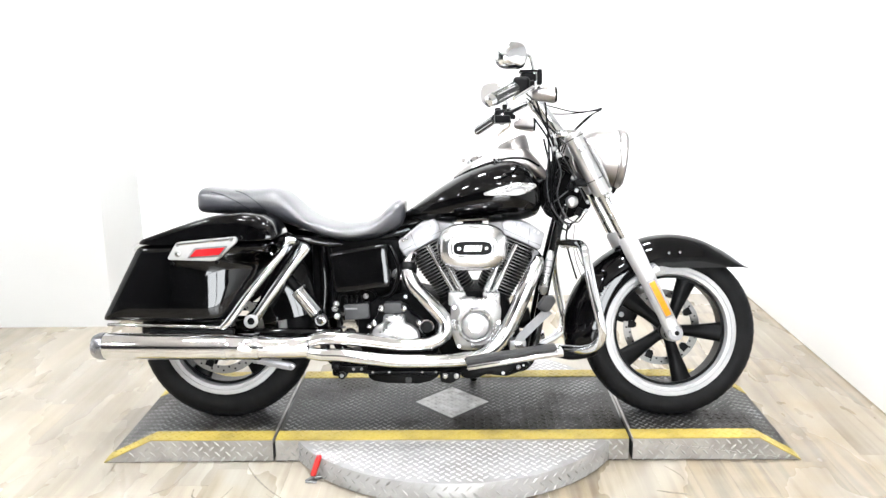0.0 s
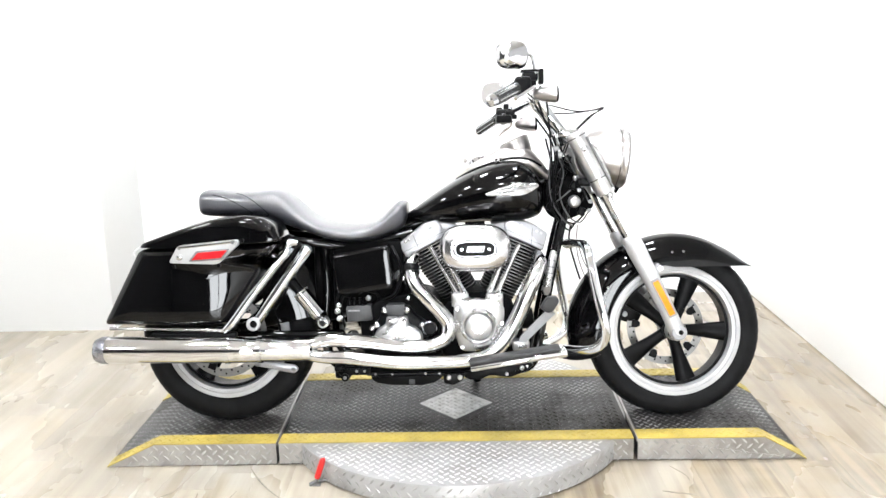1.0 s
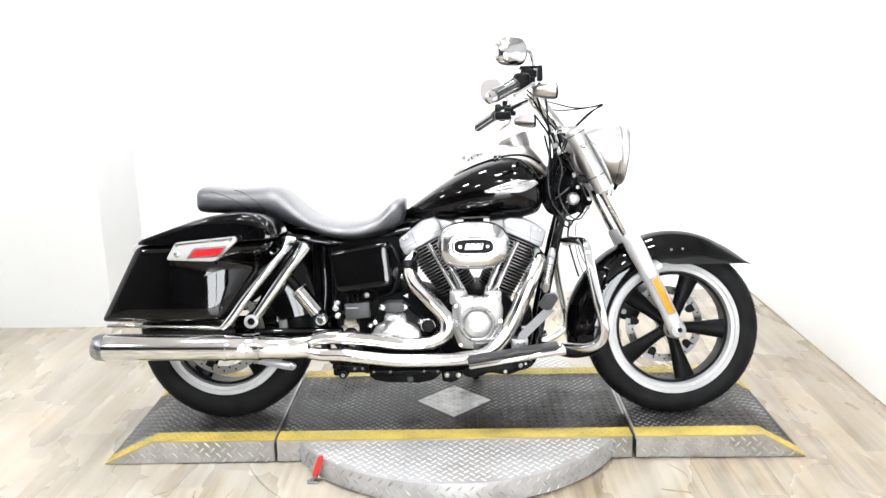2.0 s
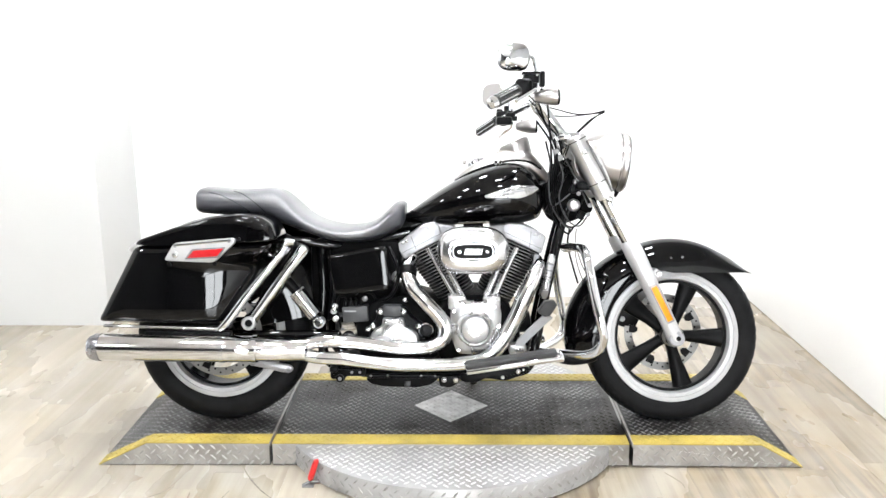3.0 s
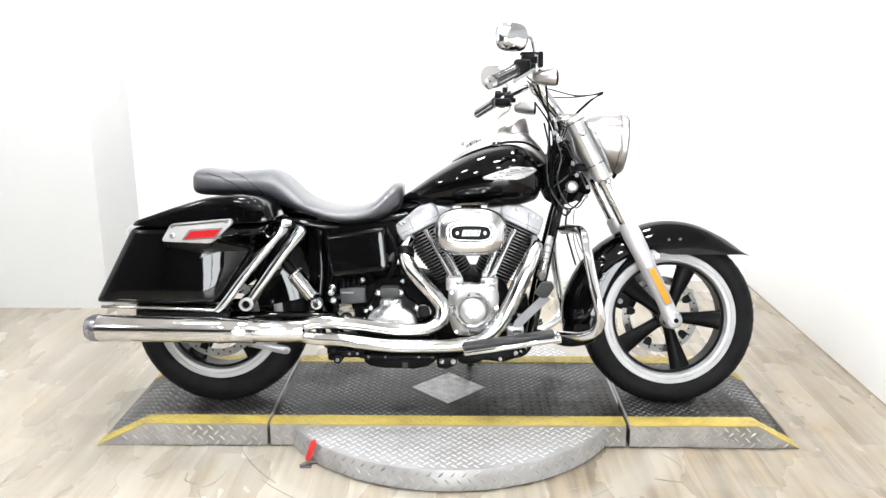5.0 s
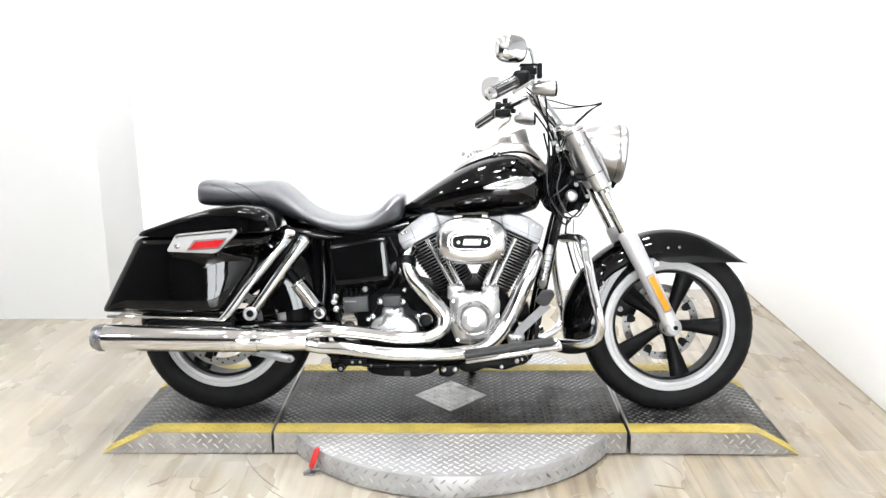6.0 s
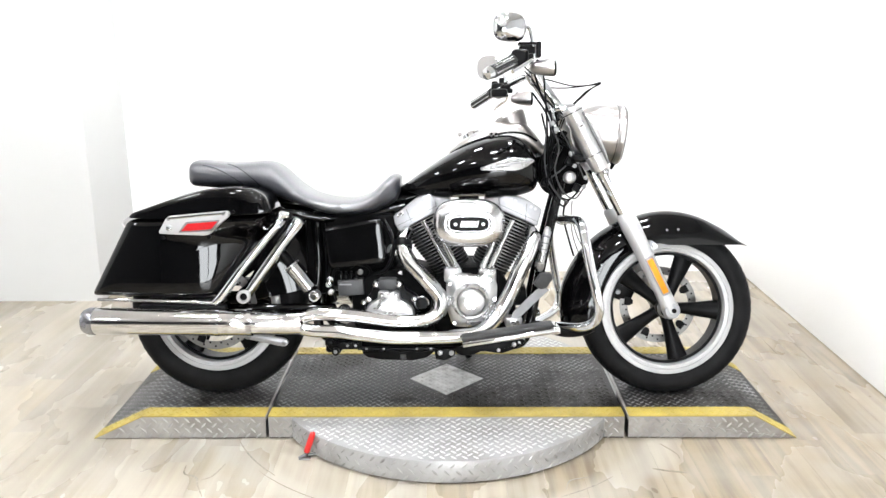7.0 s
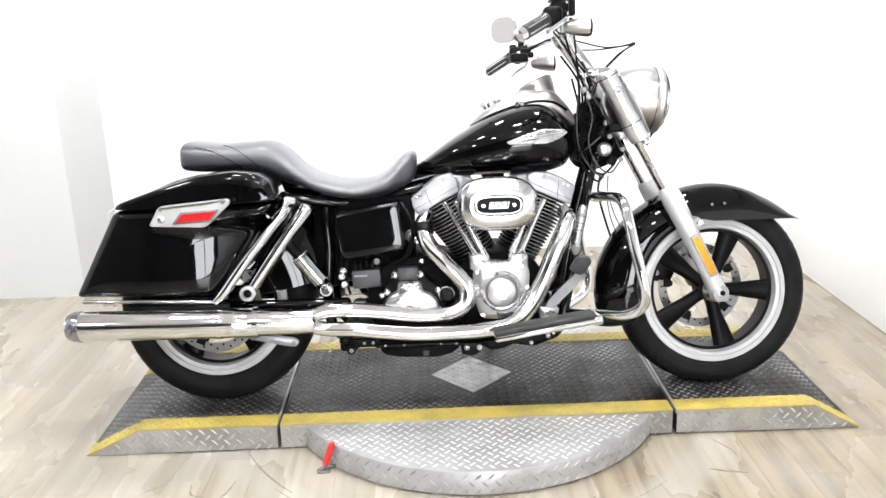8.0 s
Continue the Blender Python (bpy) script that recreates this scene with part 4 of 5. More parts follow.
badge = part("badge", extruded(rounded([(0.119, 0.770), (0.171, 0.789), (0.226, 0.805), (0.287, 0.802), (0.299, 0.792), (0.273, 0.773), (0.236, 0.761), (0.124, 0.762)], 0.005), -0.161, -0.140, 0.003), CAST, tank, "chrome winged tank badge")
part("badge_bar", extruded(rounded([(0.150, 0.776), (0.28, 0.794), (0.283, 0.789), (0.150, 0.771)], 0.002), -0.1635, -0.158, 0.001), SILVER, badge, "pale raised bar across the badge")
for k, (x0, x1) in enumerate(((0.152, 0.215), (0.168, 0.245), (0.205, 0.272))):
    dz = (-0.0045, 0.0075, 0.0125)[k]
    part("badge_feather", extruded([(x0, 0.771 + 0.14 * (x0 - 0.15) + dz), (x1, 0.771 + 0.14 * (x1 - 0.15) + dz), (x1 + 0.002, 0.7734 + 0.14 * (x1 - 0.15) + dz), (x0, 0.7730 + 0.14 * (x0 - 0.15) + dz)], -0.1620, -0.1595), PLASTIC, badge, "engraved feather line")
con = part("tank_console", hull([(0.018, 0.79, 0.824, 0.022), (0.07, 0.81, 0.866, 0.044), (0.14, 0.83, 0.902, 0.056), (0.20, 0.84, 0.930, 0.060), (0.265, 0.84, 0.925, 0.058), (0.31, 0.82, 0.885, 0.046), (0.340, 0.80, 0.845, 0.034)], 32, 2.6), LAMPSHELL, bike, "chrome tank console")
g = lathe([(-0.03, 0.044), (0.01, 0.052), (0.030, 0.054), (0.036, 0.051), (0.037, 0.046)], (0.236, 0, 0.915), (-0.40, 0, 0.92), 40)
gauge = part("speedometer", g, LAMPSHELL, con, "chrome speedometer pod")
part("dial", lathe([(0, 0.045), (0.002, 0.044)], (0.2215, 0, 0.9485), (-0.40, 0, 0.92), 32), SATIN, gauge, "dark dial face")
part("console_trim", tube([(0.024, -0.03, 0.818), (0.08, -0.052, 0.848), (0.15, -0.062, 0.872), (0.21, -0.066, 0.885), (0.27, -0.063, 0.882), (0.315, -0.05, 0.858)], 0.004, 8), SATIN, con, "dark rubber trim line")
for x, y, z in ((0.10, 0.08, 0.875),):
    part("filler_cap", lathe([(-0.012, 0.034), (0.004, 0.036), (0.010, 0.032), (0.013, 0.02)], (x, y, z), (-0.3, -0.35 if y < 0 else 0.35, 0.9), 28), CHROME, tank, "chrome filler cap")
for x in (0.055, 0.16, 0.175):
    part("bolt", hexbolt((x, -0.066, 0.880), (0, -1, 0.3), 0.006, 0.005), CHROME, con)
part("tank_bracket", box(0.05, 0.12, -0.05, 0.05, 0.66, 0.69, 0.006), SATIN, bike)

seat = part("seat", hull([(-0.853, 0.722, 0.770, 0.082, 3.6), (-0.849, 0.713, 0.790, 0.104, 3.4), (-0.832, 0.708, 0.799, 0.118, 3.1), (-0.79, 0.705, 0.797, 0.124, 3.0), (-0.72, 0.702, 0.791, 0.128, 2.8), (-0.65, 0.697, 0.793, 0.131, 2.7), (-0.605, 0.686, 0.795, 0.133, 2.6), (-0.570, 0.674, 0.786, 0.136, 2.6),
                           (-0.535, 0.662, 0.758, 0.142, 2.6), (-0.495, 0.650, 0.718, 0.152, 2.5), (-0.45, 0.635, 0.690, 0.162, 2.5), (-0.395, 0.618, 0.673, 0.170, 2.5), (-0.34, 0.610, 0.667, 0.172, 2.5), (-0.285, 0.611, 0.673, 0.166, 2.5), (-0.240, 0.618, 0.692, 0.152, 2.6),
                           (-0.205, 0.630, 0.724, 0.134, 2.7), (-0.180, 0.645, 0.745, 0.116, 2.8), (-0.160, 0.662, 0.749, 0.100, 2.9), (-0.147, 0.692, 0.742, 0.080, 3.0)], 48), VINYL, bike, "black vinyl two-up seat")
for x0, x1, z0, z1, y in ((-0.800, -0.655, 0.782, 0.712, -0.112), (-0.715, -0.605, 0.786, 0.712, -0.118)):
    pts = [(x0 + (x1 - x0) * q, y - 0.017 * math.sin(q * 2.2), z0 + (z1 - z0) * q ** 1.6) for q in (0, 0.25, 0.5, 0.75, 1)]
    part("seam", tube(pts, 0.0013, 6), SATIN, seat, "sewn seam")

# ---- saddlebags ----


def saddlebag(sgn):
    """A hard bag: slanted body, domed lid with a bright reflection edge, latch plate with red reflector."""
    bag = empty("saddlebag")
    bag.parent = bike
    bag["label"] = "gloss black hard saddlebag"

    def sheer(outline, inset):
        cx = sum(p[0] for p in outline) / len(outline)
        cz = sum(p[1] for p in outline) / len(outline)
        return [(cx + (x - cx) * (1 - inset), cz + (z - cz) * (1 - min(0.97, inset * 1.4 if inset < 0.2 else 0.28 + (inset - 0.2) * 0.88))) for x, z in outline]

    def depth(x, y):
        return sgn * (y - 0.075 * max(0.0, (-0.62 - x) / 0.52) * (y / 0.3))

    def curl(x, y, z):
        """The bag's outer face turns in towards its front edge."""
        u = max(0.0, min(1.3, (x + 0.96) / 0.3))
        k = max(0.0, min(1.0, (0.610 - z) / 0.07))
        return depth(x, y) - sgn * (0.0765 * u ** 2 * k * k * (3 - 2 * k) * (y - 0.12) / 0.19)

    def dense(outline, step=0.02):
        out = []
        for i, p in enumerate(outline):
            q = outline[(i + 1) % len(outline)]
            n = max(1, round((Vector(q) - Vector(p)).length / step))
            out += [(p[0] + (q[0] - p[0]) * j / n, p[1] + (q[1] - p[1]) * j / n) for j in range(n)]
        return out

    body_o = rounded([(-1.150, 0.362), (-0.742, 0.362), (-0.716, 0.378), (-0.553, 0.628), (-1.012, 0.612)], 0.02, 6)
    body_o = dense(body_o)
    rings = []
    for y, ins in ((0.12, 0.05), (0.135, 0.0), (0.26, 0.0), (0.285, 0.006), (0.302, 0.03), (0.311, 0.08), (0.3135, 0.13), (0.315, 0.2), (0.316, 0.28), (0.316, 0.36), (0.316, 0.45), (0.316, 0.55), (0.316, 0.7), (0.316, 0.85), (0.316, 0.97)):
        rings.append([(x, curl(x, y, z), z) for x, z in sheer(body_o, ins)])
    part("bag_body", loft(rings), BLACK, bag, "gloss black bag body")
    lid_o = rounded([(-1.012, 0.616), (-0.553, 0.632), (-0.536, 0.640), (-0.556, 0.690), (-0.592, 0.712), (-0.655, 0.719), (-0.75, 0.709), (-0.87, 0.676), (-1.000, 0.632)], 0.014, 4)
    lid_o = dense(lid_o)
    rings = []
    for y, ins in ((0.13, 0.04), (0.14, 0.0), (0.280, 0.0), (0.290, 0.010), (0.2975, 0.030), (0.3025, 0.060), (0.306, 0.11), (0.3085, 0.20), (0.3105, 0.36), (0.312, 0.56), (0.3125, 0.78)):
        o = [(-0.76 + (x + 0.76) * (1 - ins * 0.5), 0.616 + 0.034 * (x + 1.012) + (z - 0.616 - 0.034 * (x + 1.012)) * (1 - ins * 1.2)) for x, z in lid_o]
        rings.append([(x, curl(x, y, 0.622), z) for x, z in o])
    part("bag_lid", loft(rings), BLACK, bag, "gloss black bag lid")
    # latch plate
    pl = rounded([(-0.902, 0.570), (-0.868, 0.626), (-0.668, 0.645), (-0.662, 0.632), (-0.732, 0.570), (-0.745, 0.566)], 0.012, 4)
    latch = part("latch_plate", loft([[(x, depth(x, y), z) for x, z in sheer(pl, i)] for y, i in ((0.305, 0), (0.324, 0.0), (0.328, 0.02), (0.329, 0.08))]), LEGSILVER, bag, "chrome latch plate")
    part("plate_lip", tube([(-0.866, depth(-0.866, 0.327), 0.6195), (-0.77, depth(-0.77, 0.327), 0.6285), (-0.674, depth(-0.674, 0.327), 0.6385)], 0.005, 10), CHROME, latch, "rolled upper lip")
    rl = rounded([(-0.823, 0.579), (-0.800, 0.604), (-0.700, 0.612), (-0.722, 0.587)], 0.004, 3)
    part("reflector", loft([[(x, depth(x, y), z) for x, z in sheer(rl, i)] for y, i in ((0.322, 0), (0.3325, 0.0), (0.334, 0.03))]), RED, latch, "red reflector")
    fr = rounded([(-0.832, 0.575), (-0.805, 0.609), (-0.692, 0.617), (-0.718, 0.582)], 0.006, 3)
    part("reflector_frame", loft([[(x, depth(x, y), z) for x, z in sheer(fr, i)] for y, i in ((0.32, 0), (0.3310, 0.0), (0.3315, 0.02))]), STEEL, latch)
    part("lock_barrel", lathe([(0, 0.010), (0.006, 0.010), (0.008, 0.007)], (-0.862, depth(-0.862, 0.327), 0.590), (0, sgn, 0), 18), CAST, latch, "round key lock")
    for x, z in ((-0.862, 0.618), (-0.682, 0.636)):
        part("bolt", hexbolt((x, depth(x, 0.328), z), (0, sgn, 0), 0.005, 0.004), STEEL, latch)
    for x, z in ((-0.886, 0.556), (-0.654, 0.641), (-0.735, 0.562)):
        part("bolt", lathe([(0, 0.006), (0.012, 0.006)], (x, depth(x, 0.306), z), (0, sgn, 0), 10), SATIN, latch)
    # chrome rail along the front edge
    part("bag_rail", tube([(-0.735, sgn * 0.262, 0.345, 0.012), (-0.708, sgn * 0.262, 0.372, 0.015), (-0.64, sgn * 0.258, 0.462, 0.0145), (-0.565, sgn * 0.25, 0.553, 0.014), (-0.535, sgn * 0.24, 0.588, 0.013), (-0.520, sgn * 0.21, 0.600, 0.011)], 0.013, 14), CHROME, bag, "chrome front rail")
    part("lower_rail", tube([(-1.125, sgn * 0.225, 0.350), (-1.0, sgn * 0.245, 0.351), (-0.83, sgn * 0.262, 0.349), (-0.735, sgn * 0.262, 0.345)], 0.0055, 12), CHROME, bag, "chrome lower rail")
    part("bag_bracket", box(-0.97, -0.72, min(sgn * 0.16, sgn * 0.22), max(sgn * 0.16, sgn * 0.22), 0.332, 0.352, 0.004), SATIN, bag)
    part("lid_hinge", tube([(-1.035, sgn * 0.19, 0.575), (-1.045, sgn * 0.19, 0.598), (-1.02, sgn * 0.19, 0.618), (-0.99, sgn * 0.19, 0.62)], 0.0035, 10), PALECHROME, bag, "chrome rear hinge")
    return bag


saddlebag(-1)
saddlebag(1)

# fender struts, shocks
for sgn in (-1, 1):
    y = sgn * 0.195
    st = part("fender_strut", tube([(-0.660, y, 0.345, 0.012), (-0.655, y, 0.352, 0.0185), (-0.524, y, 0.532, 0.0215), (-0.474, y, 0.594, 0.024), (-0.466, y, 0.605, 0.0215), (-0.462, y, 0.611, 0.008)], 0.018, 18, smooth=False), CHROME, bike, "chrome saddlebag docking strut")
    part("strut_ring", ring([(0, 0.021), (0.02, 0.0225), (0.023, 0.019), (0.023, 0.014), (0.012, 0.012), (0, 0.012)], (-0.652, y + sgn * 0.008, 0.357), (0, sgn, 0), 24), LEGSILVER, st)
    part("strut_bolt", lathe([(0, 0.012), (0.015, 0.012), (0.016, 0.006)], (-0.652, y + sgn * 0.008, 0.357), (0, sgn, 0), 16), SATIN, st)
    part("strut_backing", extruded(rounded([(-0.645, 0.39), (-0.60, 0.39), (-0.475, 0.575), (-0.485, 0.622), (-0.545, 0.622)], 0.02), min(y - sgn * 0.03, y - sgn * 0.012), max(y - sgn * 0.03, y - sgn * 0.012), 0.004), BLACK, st, "gloss black strut plate")
    part("strut_bracket", tube([(-0.57, y + sgn * 0.02, 0.555, 0.008), (-0.555, y + sgn * 0.025, 0.585, 0.014), (-0.538, y + sgn * 0.022, 0.600, 0.012), (-0.525, y + sgn * 0.02, 0.622, 0.014), (-0.500, y + sgn * 0.015, 0.622, 0.010)], 0.012, 12), CHROME, st)
    ys = sgn * 0.165
    sh = part("shock", tube([(-0.502, ys, 0.452, 0.018), (-0.498, ys, 0.447, 0.027), (-0.443, ys, 0.376, 0.027), (-0.438, ys, 0.370, 0.018)], 0.024, 22, smooth=False), CHROME, bike, "chrome shock absorber cover")
    part("shock_body", tube([(-0.545, ys, 0.508, 0.017), (-0.50, ys, 0.450, 0.017)], 0.018, 18, smooth=False), SATIN, sh)
    part("shock_eye", lathe([(-0.018, 0.018), (0.018, 0.018)], (-0.428, ys, 0.352), (0, 1, 0), 18), CAST, sh)
    part("shock_nut", hexbolt((-0.428, ys + sgn * 0.018, 0.352), (0, sgn, 0), 0.011, 0.012), CHROME, sh)
    part("shock_seat", ring([(0, 0.028), (0.006, 0.028), (0.006, 0.017), (0, 0.017)], (-0.503, ys, 0.455), (0.055, 0, -0.071), 24), CAST, sh)

# ---- frame ----
for sgn in (-1, 1):
    part("down_tube", tube([(0.405, sgn * 0.035, 0.72), (0.383, sgn * 0.055, 0.665), (0.328, sgn * 0.075, 0.424), (0.300, sgn * 0.085, 0.28), (0.275, sgn * 0.09, 0.19), (0.21, sgn * 0.095, 0.165), (0.0, sgn * 0.10, 0.162), (-0.25, sgn * 0.10, 0.165), (-0.40, sgn * 0.105, 0.20), (-0.43, sgn * 0.11, 0.30), (-0.42, sgn * 0.11, 0.46), (-0.43, sgn * 0.10, 0.60)], 0.0165, 14), BLACK, bike, "gloss black frame tube")
    part("rear_frame_rail", tube([(-0.13, sgn * 0.07, 0.64), (-0.33, sgn * 0.10, 0.60), (-0.5, sgn * 0.125, 0.62), (-0.75, sgn * 0.125, 0.65)], 0.015, 12), BLACK, bike, "gloss black rear frame rail")
    part("swingarm", box(-0.82, -0.36, min(sgn * 0.115, sgn * 0.15), max(sgn * 0.115, sgn * 0.15), 0.268, 0.318, 0.012), BLACK, bike, "gloss black swingarm")
part("backbone", tube([(0.40, 0, 0.84), (0.1, 0, 0.72), (-0.15, 0, 0.66), (-0.40, 0, 0.60)], 0.028, 14), BLACK, bike)
part("rear_inner_fender", box(-0.47, -0.39, -0.085, 0.085, 0.34, 0.62, 0.02), ENGINE, bike, "black inner fender panel")
part("battery_tray", box(-0.40, -0.16, -0.12, 0.12, 0.37, 0.62, 0.02), ENGINE, bike)
part("primary_cover", extruded(rounded([(-0.42, 0.22), (0.14, 0.22), (0.19, 0.30), (0.14, 0.38), (-0.38, 0.40), (-0.45, 0.32)], 0.05), 0.10, 0.20, 0.015), CHROME, bike, "chrome primary drive cover")

# ---- side cover and electrics ----
cover_o = [(-0.398, 0.578), (-0.200, 0.608), (-0.187, 0.460), (-0.379, 0.440)]


def inset(outline, d):
    cx, cz = sum(p[0] for p in outline) / len(outline), sum(p[1] for p in outline) / len(outline)
    return rounded([(x - math.copysign(d, x - cx), z - math.copysign(d, z - cz)) for x, z in outline], 0.018)


cover = part("side_cover", stack([(y, inset(cover_o, d)) for y, d in ((-0.10, 0), (-0.162, 0), (-0.172, 0.0015), (-0.1775, 0.004), (-0.1797, 0.0075), (-0.1804, 0.012), (-0.1805, 0.03), (-0.1805, 0.06))]), BLACK, bike, "gloss black side cover with raised rim")
part("cover_bolt", lathe([(0, 0.009), (0.006, 0.009), (0.008, 0.005)], (-0.275, -0.168, 0.431), (0, -1, 0), 16), STEEL, cover)
part("wiring_bundle", tube([(-0.198, -0.14, 0.60), (-0.172, -0.16, 0.55), (-0.165, -0.155, 0.50), (-0.19, -0.16, 0.44), (-0.235, -0.15, 0.42)], 0.007, 8), SATIN, bike)
mod = part("control_module", box(-0.350, -0.266, -0.168, -0.11, 0.352, 0.404, 0.004, 2, Matrix.Translation((-0.307, 0, 0.383)) @ Matrix.Rotation(radians(-4), 4, "Y") @ Matrix.Translation((0.307, 0, -0.383))), PLASTIC, bike, "grey plastic brake control module")
part("module_label", box(-0.345, -0.305, -0.1695, -0.167, 0.386, 0.391, 0.0005, 1), STEEL, mod, "faint raised label bar")
for x, z, r in ((-0.342, 0.413, 0.008), (-0.326, 0.413, 0.009), (-0.308, 0.414, 0.008), (-0.290, 0.412, 0.007)):
    part("brake_line_fitting", lathe([(-0.014, r), (0.006, r), (0.008, r * 0.6), (0.016, r * 0.5)], (x, -0.145, z), (0, 0, 1), 12), SATIN, mod)
for pts in ([(-0.345, -0.145, 0.436), (-0.365, -0.15, 0.43), (-0.37, -0.15, 0.38), (-0.36, -0.14, 0.33)], [(-0.312, -0.145, 0.442), (-0.29, -0.145, 0.452), (-0.25, -0.14, 0.44), (-0.24, -0.14, 0.40)],
            [(-0.375, -0.155, 0.455), (-0.385, -0.15, 0.40), (-0.372, -0.15, 0.35)]):
    part("brake_line", tube(pts, 0.0045, 8), SATIN, bike, "black brake line")
for x, z in ((-0.376, 0.405), (-0.381, 0.388), (-0.374, 0.362)):
    part("fitting", lathe([(0, 0.010), (0.012, 0.010), (0.015, 0.006)], (x, -0.155, z), (0, -1, 0), 12), CAST, bike)

# ---- engine ----
part("crankcase", extruded(rounded([(-0.02, 0.215), (0.20, 0.215), (0.245, 0.30), (0.20, 0.42), (0.12, 0.45), (0.03, 0.45), (-0.03, 0.40), (-0.05, 0.28)], 0.03), -0.175, 0.12, 0.012), ENGINE, bike, "satin black crankcase")
part("transmission_case", extruded(rounded([(-0.30, 0.23), (-0.03, 0.225), (-0.03, 0.42), (-0.12, 0.445), (-0.24, 0.43), (-0.31, 0.36)], 0.03), -0.155, 0.12, 0.012), ENGINE, bike, "satin black transmission case")


def cylinder(ax0, ax1, tilt, name):
    """A finned barrel from base to top in the plane of the frame; its fins lie square to the tilt."""
    b, t = Vector((ax0[0], 0, ax0[1])), Vector((ax1[0], 0, ax1[1]))
    L = (t - b).length
    z = Vector((math.sin(radians(tilt)), 0, math.cos(radians(tilt))))
    x, d = Vector((z.z, 0, -z.x)), (t - b).normalized()

    def m(u, v, h):
        along = min(h, L)
        return b + d * along + z * (h - along) + x * u + Vector((0, v, 0))

    core = part(name, loft([[m(u, v, h) for u, v in oval(0, 0, 0.046, 0.075, 2.6, 32)] for h in (0, L * 0.98)]), ENGINE, bike, "black finned cylinder")
    nf = 19
    for k in range(nf):
        h = L * (0.04 + 0.94 * k / (nf - 1))
        head = k >= nf - 5
        a, c = (0.074, 0.106) if head else (0.062 + 0.012 * min(1, k / 12), 0.100)
        rings = [[m(u, v, h + e) for u, v in oval(0, 0, a * s, c * s, 3.4, 36)] for e, s in ((-0.0016, 0.98), (-0.0009, 1.0), (0.0009, 1.0), (0.0016, 0.98))]
        fin = part("cooling_fin", loft(rings), ENGINE, core, "bright-edged cooling fin" if k == 0 else "")
        fin.data.materials.append(FIN)
        for p in fin.data.polygons:
            if 36 <= p.index < 72:
                p.material_index = 1
    return core


FIN = mat("fin_edge_metal", (0.25, 0.25, 0.25), 0.35, 0.5, vary=0.25, scale=30, rough_vary=0.1)
cylinder((0.042, 0.410), (-0.078, 0.594), -27.5, "rear_cylinder")
cylinder((0.148, 0.410), (0.247, 0.600), 23.5, "front_cylinder")


def rocker(outline, shelf, seams, bolts):
    """A faceted rocker cover: crisp flat-sided box, paler shelf towards the air cleaner, gasket lines and bolts."""
    rk = part("rocker_cover", extruded(rounded(outline, 0.007, 3), -0.112, 0.112, 0.005, 3), SILVER, bike, "silver rocker cover")
    part("rocker_shelf", extruded(rounded(shelf, 0.008, 3), -0.094, 0.094, 0.006, 3), SILVER, rk)
    for (x0, z0), (x1, z1), w in seams:
        part("gasket_line", tube([(x0, -0.1119, z0), (x1, -0.1119, z1)], w, 6, smooth=False), PLASTIC, rk, "thin dark gasket line")
    for x, z in bolts:
        part("bolt", lathe([(0, 0.0052), (0.003, 0.0052), (0.004, 0.003)], (x, -0.1115, z), (0, -1, 0), 12), CAST, rk)
    return rk


rocker([(-0.149, 0.558), (-0.176, 0.604), (-0.090, 0.671), (-0.047, 0.683), (-0.030, 0.669), (-0.021, 0.625)], [(-0.045, 0.676), (0.016, 0.668), (0.032, 0.645), (0.0, 0.615), (-0.03, 0.62)],
       [((-0.125, 0.633), (-0.108, 0.590), 0.0009), ((-0.156, 0.577), (-0.024, 0.643), 0.0007)], [(-0.075, 0.655), (-0.062, 0.660), (-0.152, 0.612), (-0.140, 0.618)])
rocker([(0.189, 0.630), (0.181, 0.668), (0.202, 0.677), (0.249, 0.673), (0.290, 0.657), (0.328, 0.632), (0.312, 0.573)], [(0.137, 0.667), (0.195, 0.674), (0.20, 0.622), (0.165, 0.615)],
       [((0.277, 0.650), (0.272, 0.594), 0.0009), ((0.189, 0.647), (0.318, 0.588), 0.0007)], [(0.292, 0.640), (0.306, 0.633), (0.226, 0.664), (0.240, 0.660)])
for pts in ([(-0.068, -0.145, 0.596), (0.026, -0.168, 0.428)], [(-0.035, -0.150, 0.600), (0.044, -0.168, 0.440)], [(0.228, -0.145, 0.598), (0.146, -0.168, 0.428)], [(0.196, -0.150, 0.600), (0.126, -0.168, 0.440)]):
    a, b = np.array(pts[0]), np.array(pts[1])
    part("pushrod_tube", tube([(*(a + (b - a) * q), r) for q, r in ((0, 0.009), (0.05, 0.0085), (0.55, 0.0085), (0.56, 0.0105), (0.9, 0.0105), (0.91, 0.014), (1.0, 0.014))], 0.009, 16, smooth=False), CHROME, bike, "chrome pushrod tube")
for x, z in ((0.030, 0.420), (0.142, 0.420)):
    tb = part("tappet_block", box(x - 0.030, x + 0.030, -0.192, -0.12, z - 0.022, z + 0.024, 0.009, 2), CAST, bike, "polished tappet block")
    for dx in (-0.02, 0.02):
        part("bolt", hexbolt((x + dx, -0.18, z + 0.024), (0, 0, 1), 0.006, 0.006), CHROME, tb)
part("crankcase_vent", box(0.055, 0.118, -0.186, -0.12, 0.405, 0.448, 0.01, 2), ENGINE, bike)
part("intake", tube([(0.02, -0.08, 0.55), (0.086, -0.12, 0.575), (0.15, -0.08, 0.55)], 0.03, 14), ENGINE, bike)

